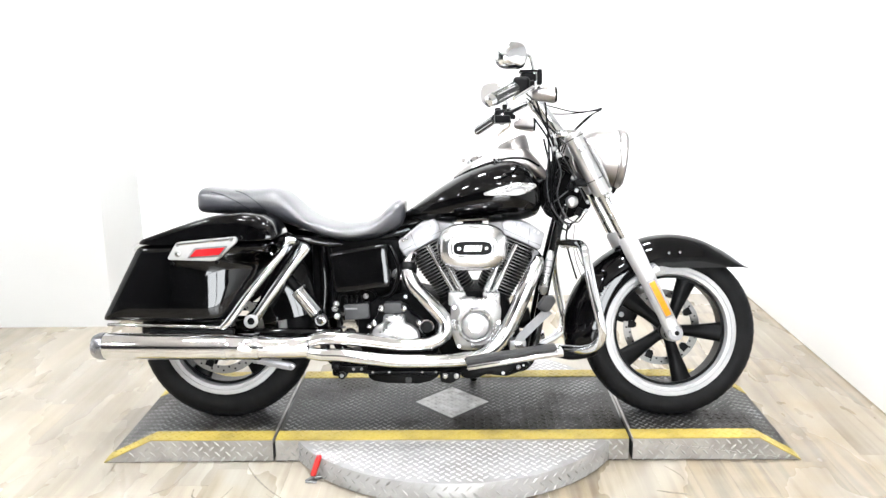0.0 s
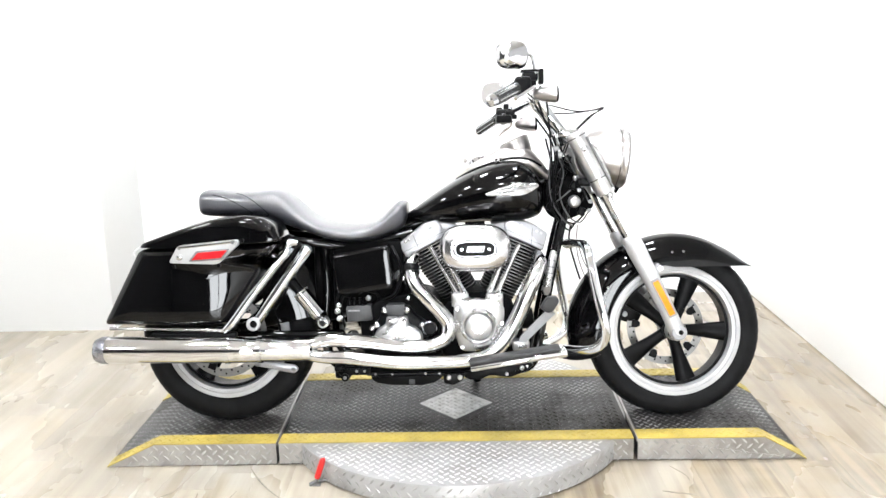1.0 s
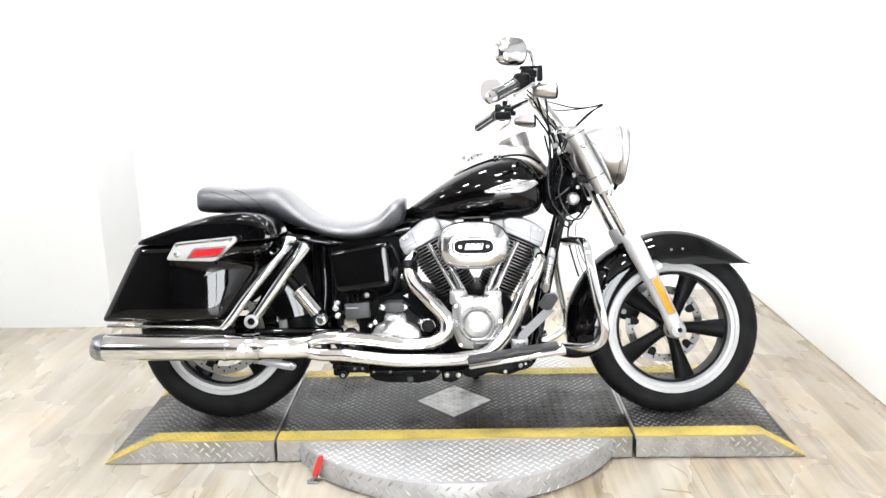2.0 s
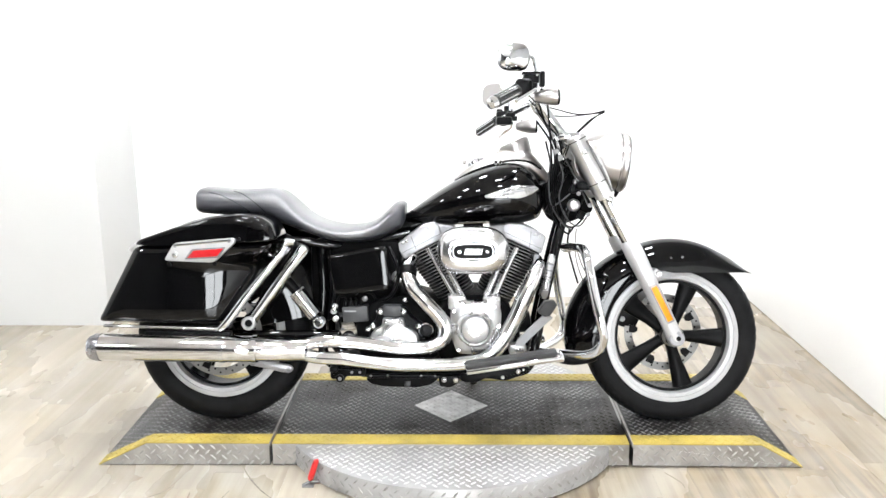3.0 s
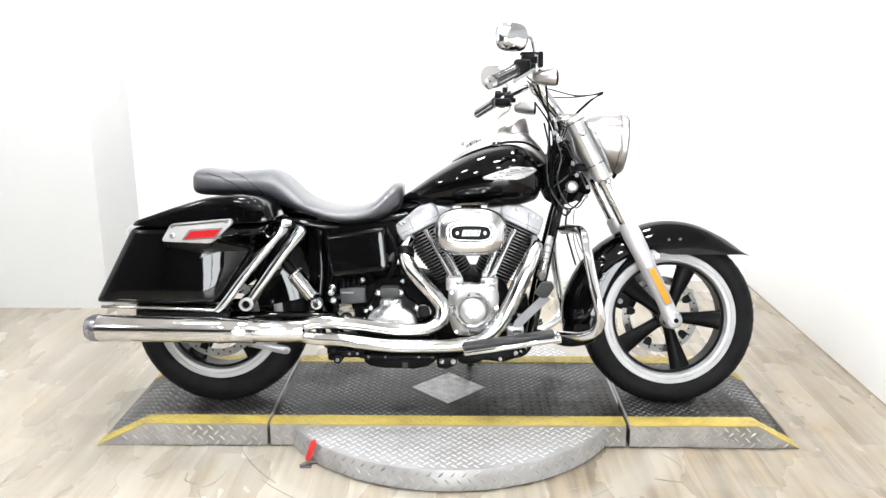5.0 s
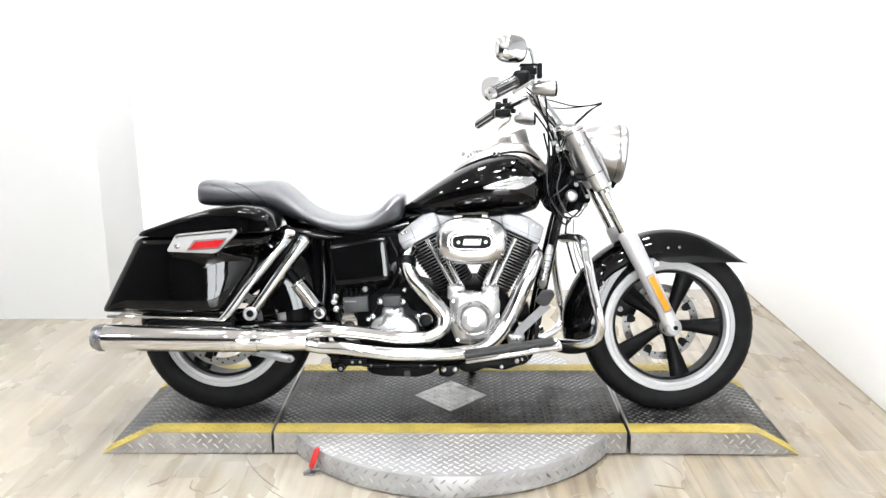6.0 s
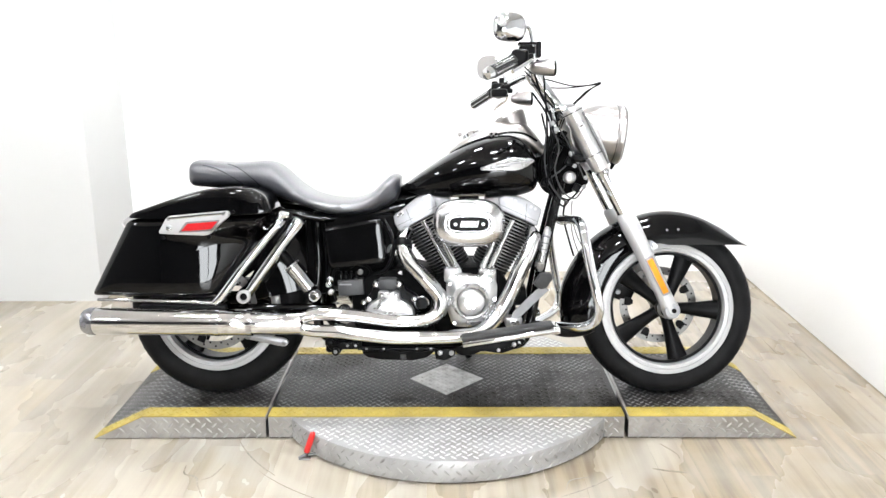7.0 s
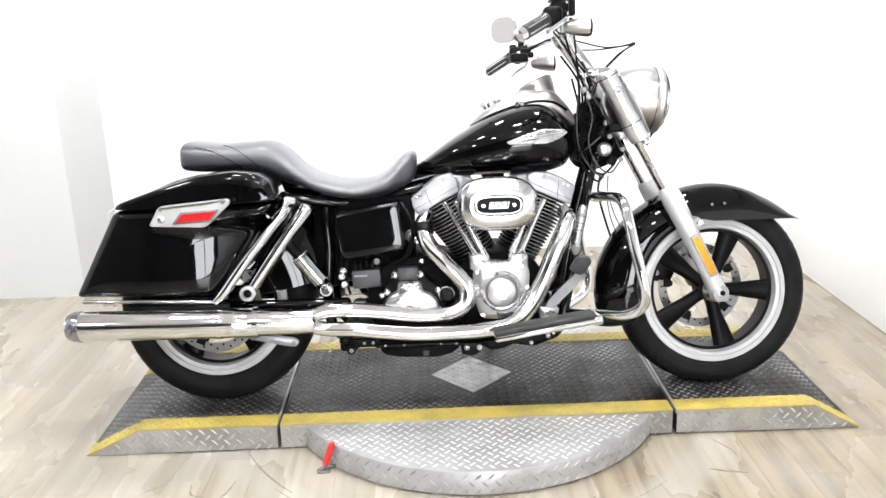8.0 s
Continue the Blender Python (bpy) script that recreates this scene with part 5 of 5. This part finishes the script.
# cam cover with its round timer cover
cam_o = rounded([(0.008, 0.405), (0.030, 0.430), (0.158, 0.424), (0.176, 0.395), (0.172, 0.335), (0.142, 0.270), (0.095, 0.250), (0.030, 0.254), (0.010, 0.310)], 0.018, 4)
inner_o = [(0.09 + (x - 0.09) * 0.93, 0.338 + (z - 0.338) * 0.93) for x, z in cam_o]
inner2 = [(0.09 + (x - 0.09) * 0.80, 0.338 + (z - 0.338) * 0.80) for x, z in cam_o]
cc = part("cam_cover", stack([(-0.16, cam_o), (-0.198, cam_o), (-0.204, inner_o), (-0.209, inner2), (-0.210, [(0.09 + (x - 0.09) * 0.5, 0.338 + (z - 0.338) * 0.5) for x, z in cam_o])]), CAST, bike, "polished alloy cam cover")
part("timer_ring", ring([(0.0, 0.062), (0.012, 0.060), (0.018, 0.054), (0.016, 0.048), (0.010, 0.045), (0, 0.045)], (0.089, -0.205, 0.338), (0, -1, 0), 48), CAST, cc)
tc = part("timer_cover", lathe([(0.0, 0.045), (0.018, 0.044), (0.025, 0.040), (0.029, 0.030), (0.031, 0.012), (0.0312, 0.0)], (0.089, -0.205, 0.338), (0, -1, 0), 44), PALECHROME, cc, "domed chrome timer cover")
for k in range(7):
    part("emblem_ray", box(0.083 + 0.0, 0.095, -0.2385, -0.2345, 0.338 + 0.014, 0.338 + 0.022, 0.001, 1, Matrix.Translation((0.089, 0, 0.338)) @ Matrix.Rotation(radians(360 / 7 * k), 4, "Y") @ Matrix.Translation((-0.089, 0, -0.338))), CHROME, tc)
for x, z in ((0.022, 0.395), (0.05, 0.415), (0.15, 0.408), (0.166, 0.345), (0.135, 0.277), (0.035, 0.266)):
    part("bolt", hexbolt((x, -0.2, z), (0, -1, 0), 0.006, 0.007), CHROME, cc)

# air cleaner
AX, AZ = 0.081, 0.598
ac = part("air_cleaner", stack([(-0.16, oval(AX, AZ, 0.085, 0.055, 2.6, 56)), (-0.20, oval(AX, AZ, 0.108, 0.072, 2.6, 56)), (-0.215, oval(AX, AZ, 0.114, 0.077, 2.7, 56)), (-0.245, oval(AX, AZ, 0.114, 0.077, 2.7, 56)), (-0.262, oval(AX, AZ, 0.110, 0.073, 2.7, 56)),
                                (-0.274, oval(AX, AZ, 0.099, 0.062, 2.7, 56)), (-0.279, oval(AX, AZ, 0.086, 0.049, 2.8, 56)), (-0.280, oval(AX, AZ, 0.078, 0.034, 3.0, 56))]), SOFTCHROME, bike, "chrome oval air cleaner cover")
part("ring_groove", stack([(-0.278, oval(AX, AZ, 0.0705, 0.0312, 3.2, 48)), (-0.2808, oval(AX, AZ, 0.0705, 0.0312, 3.2, 48)), (-0.2812, oval(AX, AZ, 0.0695, 0.0302, 3.2, 48))]), PLASTIC, ac, "dark groove round the insert")
part("insert_ring", stack([(-0.276, oval(AX, AZ, 0.0675, 0.0285, 3.4, 48)), (-0.284, oval(AX, AZ, 0.0665, 0.0275, 3.4, 48)), (-0.2865, oval(AX, AZ, 0.0635, 0.0245, 3.4, 48))]), CAST, ac, "chrome ring")
ins = part("insert", stack([(-0.280, oval(AX, AZ, 0.0625, 0.0232, 3.4, 48)), (-0.2878, oval(AX, AZ, 0.0615, 0.0224, 3.4, 48)), (-0.2881, oval(AX, AZ, 0.055, 0.017, 3.4, 48))]), SATIN, ac, "black insert plate")
part("number_plate", extruded([(AX - 0.029, AZ - 0.0095), (AX + 0.026, AZ - 0.0095), (AX + 0.031, AZ + 0.0095), (AX - 0.024, AZ + 0.0095)], -0.2888, -0.2878, 0.0004, 1), LETTER, ins, "pale slanted number plate")
for dx in (-0.043, 0.044):
    part("screw", lathe([(0, 0.0055), (0.003, 0.0055), (0.005, 0.003)], (AX + dx, -0.2878, AZ), (0, -1, 0), 14), CHROME, ins)
cu = bpy.data.curves.new("numerals", "FONT")
cu.body, cu.size, cu.extrude, cu.align_x, cu.align_y, cu.shear = "103", 0.031, 0.0012, "CENTER", "CENTER", 0.25
cu.space_character = 1.05
tob = bpy.data.objects.new("numerals", cu)
me = bpy.data.meshes.new_from_object(tob)
bpy.data.objects.remove(tob)
me.transform(Matrix.Translation((AX + 0.001, -0.2896, AZ)) @ Matrix.Rotation(radians(90), 4, "X") @ Matrix.Diagonal((1.05, 0.72, 1, 1)))
me.materials.clear()
me.materials.append(ENGINE)
num = new("numerals", me)
num.parent = ins
num["label"] = "dark slanted numerals 103"

# transmission end cover
tr = part("gearbox_side_plate", extruded(rounded([(-0.262, 0.300), (-0.256, 0.345), (-0.238, 0.365), (-0.228, 0.405), (-0.138, 0.405), (-0.125, 0.375), (-0.085, 0.352), (-0.072, 0.300)], 0.012), -0.196, -0.15, 0.006), SATIN, bike, "satin black gearbox side plate")
dome = [(-0.258, 0.290), (-0.254, 0.318), (-0.236, 0.338), (-0.215, 0.347), (-0.214, 0.374), (-0.144, 0.374), (-0.142, 0.347), (-0.118, 0.338), (-0.098, 0.318), (-0.094, 0.290)]
dome = rounded(dome, 0.010, 4)
part("release_cover", stack([(-0.19, dome), (-0.212, dome), (-0.220, [(-0.177 + (x + 0.177) * 0.94, 0.32 + (z - 0.32) * 0.92) for x, z in dome]), (-0.224, [(-0.177 + (x + 0.177) * 0.75, 0.32 + (z - 0.32) * 0.72) for x, z in dome])]), CAST, tr, "polished clutch release cover")
for x, z, r in ((-0.222, 0.394, 0.011), (-0.146, 0.394, 0.011), (-0.096, 0.346, 0.010), (-0.246, 0.344, 0.010), (-0.262, 0.335, 0.009), (-0.201, 0.363, 0.006), (-0.155, 0.363, 0.006)):
    part("cap_bolt", lathe([(0, r), (0.012, r), (0.016, r * 0.7), (0.017, r * 0.3)], (x, -0.194 if r > 0.007 else -0.216, z), (0, -1, 0), 18), CHROME, tr)
part("filler_plug", lathe([(0, 0.023), (0.022, 0.023), (0.026, 0.019), (0.022, 0.017)], (-0.072, -0.172, 0.330), (0, -1, 0), 28), SATIN, bike, "round black oil filler plug")
part("plug_rim", ring([(0.0, 0.0245), (0.024, 0.0245), (0.026, 0.0215), (0.022, 0.0205), (0, 0.0205)], (-0.072, -0.173, 0.330), (0, -1, 0), 28), CHROME, bike, "chrome rim round the filler plug")
part("cover_step", lathe([(0, 0.022), (0.010, 0.020), (0.014, 0.010)], (-0.33, -0.17, 0.302), (0, -0.6, 0.8), 20), CHROME, bike)
part("vent_bolt", lathe([(0, 0.009), (0.016, 0.009), (0.02, 0.005)], (-0.142, -0.165, 0.425), (0, -1, 0.3), 14), CHROME, bike)
part("gearbox_rib", box(-0.215, -0.152, -0.2, -0.15, 0.375, 0.412, 0.008, 2), PLASTIC, tr)
pan = part("oil_pan", extruded(rounded([(-0.280, 0.158), (-0.276, 0.142), (-0.260, 0.130), (-0.216, 0.122), (-0.104, 0.119), (-0.059, 0.129), (-0.036, 0.146), (-0.030, 0.160)], 0.008), -0.125, 0.10, 0.006), SATIN, bike, "satin black oil pan")
part("pan_flange", box(-0.292, -0.020, -0.134, 0.105, 0.158, 0.168, 0.002, 1), SATIN, pan)
part("pan_rib", box(-0.149, -0.129, -0.1285, -0.12, 0.124, 0.143, 0.002, 2), PLASTIC, pan, "grey raised rib")
for x in (-0.262, -0.205, -0.092, -0.045):
    part("bolt", hexbolt((x, -0.134, 0.163), (0, -1, 0), 0.0036, 0.004), STEEL, pan)
part("oil_filter", lathe([(0, 0.036), (0.05, 0.038), (0.068, 0.034), (0.07, 0.02)], (0.215, -0.02, 0.325), (1, 0, 0.1), 28), SATIN, bike, "black oil filter")
part("sump_plate", extruded(rounded([(-0.36, 0.205), (0.16, 0.205), (0.20, 0.185), (0.15, 0.166), (-0.30, 0.168)], 0.01), -0.128, 0.10, 0.005), ENGINE, bike, "black lower engine case")
lb = part("lower_bracket", extruded(rounded([(-0.398, 0.190), (-0.393, 0.176), (-0.381, 0.160), (-0.367, 0.146), (-0.352, 0.148), (-0.343, 0.163), (-0.281, 0.163), (-0.278, 0.190)], 0.005), -0.145, -0.11, 0.004), SATIN, bike, "black lower bracket")
part("bracket_boss", lathe([(0, 0.013), (0.012, 0.013), (0.015, 0.008)], (-0.364, -0.143, 0.158), (0, -1, 0), 16), SATIN, lb)
part("bolt", hexbolt((-0.364, -0.157, 0.158), (0, -1, 0), 0.0055, 0.005), STEEL, lb)
part("bracket_ear", box(-0.40, -0.372, -0.150, -0.12, 0.178, 0.196, 0.004, 2), SATIN, lb)
for x, z in ((-0.325, 0.177), (-0.298, 0.177)):
    part("bolt", hexbolt((x, -0.145, z), (0, -1, 0), 0.004, 0.004), STEEL, lb)
sb = part("stand_bracket", extruded(rounded([(-0.034, 0.166), (0.042, 0.166), (0.036, 0.142), (0.016, 0.128), (0.001, 0.123), (-0.029, 0.129)], 0.006), -0.142, -0.10, 0.004), SATIN, bike, "black stand bracket")
for x, z in ((-0.014, 0.152), (0.025, 0.151)):
    part("bolt", lathe([(0, 0.0085), (0.006, 0.0085), (0.008, 0.005)], (x, -0.142, z), (0, -1, 0), 16), CAST, sb, "bright bolt head")
fa = part("front_lower_bracket", extruded(rounded([(0.039, 0.170), (0.039, 0.150), (0.061, 0.140), (0.098, 0.143), (0.128, 0.157), (0.165, 0.151), (0.195, 0.148), (0.240, 0.164), (0.276, 0.188), (0.262, 0.200), (0.151, 0.182)], 0.006), -0.142, -0.112, 0.004), SATIN, bike, "black front lower bracket")
for x, z, r in ((0.235, 0.180, 0.0075), (0.183, 0.160, 0.006), (0.252, 0.186, 0.004)):
    part("bolt", lathe([(0, r), (0.005, r), (0.007, r * 0.6)], (x, -0.142, z), (0, -1, 0), 14), CAST, fa)
part("frame_crossmember", box(-0.40, -0.36, -0.14, 0.14, 0.15, 0.20, 0.01), SATIN, bike)
part("jiffy_stand", tube([(0.02, 0.09, 0.15), (0.05, 0.16, 0.11), (0.08, 0.25, 0.052), (0.095, 0.275, 0.034)], 0.011, 12), SATIN, bike, "black side stand, folded out")

# ---- exhaust ----
part("rear_header", tube([(-0.120, -0.115, 0.560, 0.022), (-0.135, -0.150, 0.535, 0.024), (-0.133, -0.172, 0.508, 0.0245), (-0.111, -0.190, 0.466, 0.0255), (-0.070, -0.200, 0.420, 0.0255), (-0.034, -0.203, 0.382, 0.0255), (-0.010, -0.205, 0.345, 0.0255), (-0.016, -0.210, 0.305, 0.0255),
                           (-0.045, -0.215, 0.284, 0.0245), (-0.085, -0.222, 0.277, 0.0235), (-0.171, -0.226, 0.278, 0.0228), (-0.262, -0.232, 0.292, 0.0228), (-0.345, -0.240, 0.302, 0.0228), (-0.420, -0.247, 0.303, 0.021), (-0.475, -0.252, 0.290, 0.021)], 0.025, 20, 6), PIPE, bike, "chrome rear exhaust header")
part("front_header", tube([(0.292, -0.115, 0.555, 0.022), (0.296, -0.160, 0.540, 0.024), (0.280, -0.185, 0.505, 0.0265), (0.250, -0.192, 0.440, 0.027), (0.215, -0.195, 0.360, 0.027), (0.172, -0.205, 0.285, 0.026), (0.120, -0.225, 0.241, 0.0235), (0.050, -0.240, 0.230, 0.0222), (-0.06, -0.245, 0.226, 0.0216), (-0.165, -0.248, 0.227, 0.0218), (-0.261, -0.250, 0.237, 0.0218), (-0.345, -0.252, 0.248, 0.022), (-0.420, -0.254, 0.252, 0.021), (-0.475, -0.256, 0.264, 0.021)], 0.024, 20, 6), PIPE, bike, "chrome front exhaust header")
# Bright lump added for the pale spot beside the header, no known part.
part("bright_lump", lathe([(0, 0.012), (0.004, 0.020), (0.016, 0.021), (0.020, 0.015)], (-0.166, -0.125, 0.498), (-0.2, -1, 0.1), 18), CAST, bike, "bright round lump added beside the rear header")
part("header_collar", ring([(-0.012, 0.030), (0.012, 0.030), (0.012, 0.022), (-0.012, 0.022)], (-0.133, -0.165, 0.520), (0.01, -0.5, -0.7), 24), SATIN, bike, "black clamp on the header")
muf = part("muffler", tube([(-0.452, -0.254, 0.278, 0.026), (-0.460, -0.254, 0.278, 0.036), (-0.50, -0.258, 0.278, 0.0375), (-0.625, -0.264, 0.281, 0.0385), (-0.632, -0.264, 0.2815, 0.0425), (-0.72, -0.266, 0.283, 0.0435), (-1.10, -0.268, 0.2875, 0.0435), (-1.122, -0.268, 0.2875, 0.0425)], 0.04, 40, smooth=False), PIPE, bike, "long chrome slip-on muffler")
part("muffler_tip", tube([(-1.118, -0.268, 0.2875, 0.0445), (-1.135, -0.268, 0.2875, 0.0445), (-1.152, -0.268, 0.2875, 0.0375), (-1.156, -0.268, 0.2875, 0.034), (-1.150, -0.268, 0.2875, 0.030), (-1.08, -0.268, 0.2875, 0.028)], 0.04, 40, smooth=False), TIPSTEEL, muf, "dull steel muffler tip")
for x in (-0.62, -0.725):
    part("muffler_clamp", ring([(-0.007, 0.0452), (0.007, 0.0452), (0.007, 0.041), (-0.007, 0.041)], (x, -0.265, 0.2825), (1, 0, 0), 40), CHROME, muf, "chrome clamp band")
part("muffler_hanger", box(-0.98, -0.70, -0.262, -0.235, 0.322, 0.338, 0.004), SATIN, bike)
part("pivot_plate", extruded(rounded([(-0.675, 0.225), (-0.60, 0.215), (-0.53, 0.205), (-0.518, 0.192), (-0.53, 0.178), (-0.56, 0.182), (-0.66, 0.205)], 0.01), -0.165, -0.15, 0.003), SILVER, bike, "bright brake hanger plate")
for x, z, r in ((-0.535, 0.192, 0.006), (-0.655, 0.214, 0.009)):
    part("bolt", hexbolt((x, -0.165, z), (0, -1, 0), r, 0.005), STEEL, bike)

# ---- floorboards, pedal, guard ----
for sgn in (-1, 1):
    m = Matrix.Translation((0.207, sgn * 0.300, 0.258 - (0.06 if sgn > 0 else 0))) @ Matrix.Rotation(radians(-8.6), 4, "Y")
    fb = part("floorboard", box(-0.152, 0.152, -0.038, 0.038, -0.022, -0.004, 0.006, 2, m), CHROME, bike, "chrome-edged rider floorboard")
    part("floorboard_pad", box(-0.152, 0.140, -0.036, 0.034, -0.005, 0.010, 0.006, 3, m), PAD, fb, "black rubber floorboard pad")
    part("floorboard_front", box(0.128, 0.158, -0.036, 0.036, -0.026, 0.002, 0.006, 2, m), CHROME, fb)
    part("floorboard_bracket", tube([(0.33, sgn * 0.25, 0.262 - (0.06 if sgn > 0 else 0)), (0.31, sgn * 0.19, 0.235), (0.30, sgn * 0.11, 0.215)], 0.012, 12), CHROME, fb)
    part("floorboard_bracket", tube([(0.12, sgn * 0.25, 0.232 - (0.06 if sgn > 0 else 0)), (0.11, sgn * 0.18, 0.205), (0.10, sgn * 0.11, 0.185)], 0.012, 12), SATIN, fb)
arm = part("brake_pedal", loft([[(x, y, z) for x, y, z in ((px - 0.010, -0.224, pz + 0.009), (px + 0.010, -0.224, pz - 0.009), (px + 0.010, -0.214, pz - 0.009), (px - 0.010, -0.214, pz + 0.009))] for px, pz in ((0.222, 0.262), (0.236, 0.295), (0.262, 0.322), (0.300, 0.358), (0.330, 0.386))]), PEDAL, bike, "silver brake pedal arm")
part("pedal_pad", extruded(rounded([(0.288, 0.398), (0.312, 0.382), (0.330, 0.386), (0.352, 0.420), (0.344, 0.436), (0.312, 0.434)], 0.007), -0.245, -0.210, 0.005), PAD, arm, "black rubber pedal pad")
part("pedal_base", box(0.20, 0.255, -0.225, -0.12, 0.255, 0.288, 0.006, 2), CAST, arm)
mc = part("master_cylinder", tube([(0.313, -0.15, 0.430, 0.010), (0.316, -0.15, 0.440, 0.0155), (0.324, -0.15, 0.478, 0.0155), (0.325, -0.15, 0.482, 0.0125), (0.343, -0.15, 0.565, 0.0125), (0.346, -0.15, 0.576, 0.008)], 0.014, 18, smooth=False), CAST, bike, "bright rear brake cylinder")
for q in (0.25, 0.5, 0.75):
    part("cylinder_ring", ring([(-0.002, 0.0145), (0.002, 0.0145), (0.002, 0.012), (-0.002, 0.012)], (0.325 + 0.018 * q, -0.15, 0.482 + 0.083 * q), (0.018, 0, 0.083), 20), STEEL, mc)
for pts in ([(0.429, -0.10, 0.658), (0.426, -0.10, 0.591), (0.435, -0.10, 0.534), (0.458, -0.09, 0.473)], [(0.430, -0.10, 0.60), (0.436, -0.10, 0.575), (0.450, -0.10, 0.534), (0.473, -0.09, 0.492)]):
    part("wire", tube(pts, 0.0016, 6), SATIN, bike, "thin dark wire")
for sgn in (-1, 1):
    low = Matrix.Translation((-0.042, 0, -0.065)) if sgn > 0 else Matrix()
    part("engine_guard", tube([(0.398, sgn * 0.055, 0.592), (0.418, sgn * 0.12, 0.598), (0.434, sgn * 0.22, 0.600), (0.440, sgn * 0.27, 0.580), (0.447, sgn * 0.295, 0.535), (0.460, sgn * 0.315, 0.46), (0.478, sgn * 0.33, 0.375), (0.486, sgn * 0.325, 0.325), (0.474, sgn * 0.305, 0.288), (0.440, sgn * 0.27, 0.264), (0.385, sgn * 0.20, 0.252), (0.330, sgn * 0.12, 0.240), (0.295, sgn * 0.085, 0.235)], 0.0155, 18, 7).moved(low), CHROME, bike, "chrome engine guard bar")
part("guard_clamp", box(0.388, 0.420, -0.075, 0.075, 0.575, 0.605, 0.006), CHROME, bike)
part("guard_lower_plate", tube([(0.345, -0.20, 0.240), (0.40, -0.235, 0.236), (0.455, -0.25, 0.246), (0.475, -0.27, 0.262)], 0.012, 12), SATIN, bike, "black lower guard bracket")


# ---- floor boards, last ----
BW, BL = 0.118, 0.92
proto = {}


def board_mesh(length):
    key = round(length, 3)
    if key not in proto:
        bm = box(-BW / 2 + 0.0002, BW / 2 - 0.0002, -length / 2 + 0.0002, length / 2 - 0.0002, -0.004, 0.0)
        me = bpy.data.meshes.new("floor_board")
        bm.to_mesh(me)
        bm.free()
        me.materials.append(FLOOR)
        proto[key] = me
    return proto[key]


rest = Geo()
rnd = random.Random(4)
nx = int((X_R - X_L) / BW) + 1
for i in range(nx):
    x = X_R - (i + 0.5) * BW
    y = Y_B - rnd.random() * BL
    top = Y_B
    while top > Y_F:
        low = max(y, Y_F)
        if top - low > 0.02:
            yc, ln = (top + low) / 2, top - low
            if x > -2.5 and low < 1.7 and top > -1.15:
                ob = new("floor_board", board_mesh(ln))
                ob.location = (x, yc, 0)
                ob.parent = floor
            else:
                rest.add([(x + a * (BW / 2 - 0.0002), yc + b * (ln / 2 - 0.0002), z) for z in (-0.004, 0.0) for a, b in ((-1, -1), (1, -1), (1, 1), (-1, 1))], [(0, 1, 2, 3), (4, 5, 6, 7), (0, 1, 5, 4), (1, 2, 6, 5), (2, 3, 7, 6), (3, 0, 4, 7)])
        top, y = low, low - BL
tagged(part("floor_boards", rest, FLOOR, floor, "pale plank flooring"), kind="stuff")

# scuffs and cracks worn into the boards beside the turntable


def scuff(points, width, material=None):
    """A thin mark drawn along the floor."""
    path = smooth_path([(*p, 0.0) for p in points], 6)
    rings = []
    for i, p in enumerate(path):
        d = Vector(path[min(i + 1, len(path) - 1)] - path[max(i - 1, 0)]).normalized()
        s = Vector((-d.y, d.x, 0)) * width * (0.35 + 0.65 * math.sin(math.pi * (i + 0.5) / len(path))) * 0.5
        c = Vector(p)
        rings.append([c + s + Vector((0, 0, 0.0002)), c - s + Vector((0, 0, 0.0002)), c - s + Vector((0, 0, 0.0007)), c + s + Vector((0, 0, 0.0007))])
    part("scuff_mark", loft(rings), SCUFF, floor, "dark scuff worn into the floor")


SCUFF = mat("scuffed_floor", (0.17, 0.145, 0.115), 0.5, vary=0.4, scale=60)
for r, a0, a1, w in ((0.755, 204, 226, 0.005), (0.775, 222, 247, 0.003), (0.742, 296, 312, 0.003)):
    scuff([(CX + r * math.cos(radians(a0 + (a1 - a0) * k / 6)), CY + r * math.sin(radians(a0 + (a1 - a0) * k / 6))) for k in range(7)], w)
scuff([(-0.80, -0.48), (-0.79, -0.53), (-0.75, -0.55), (-0.73, -0.60), (-0.70, -0.66)], 0.007)
scuff([(-0.68, -0.47), (-0.70, -0.54), (-0.73, -0.57)], 0.006)
scuff([(-0.86, -0.40), (-0.88, -0.47), (-0.93, -0.52)], 0.004)
scuff([(0.64, -0.50), (0.69, -0.515), (0.74, -0.525)], 0.008)
scuff([(0.36, -0.62), (0.38, -0.57), (0.44, -0.55)], 0.004)
scuff([(0.70, -0.34), (0.735, -0.40), (0.74, -0.44)], 0.004)
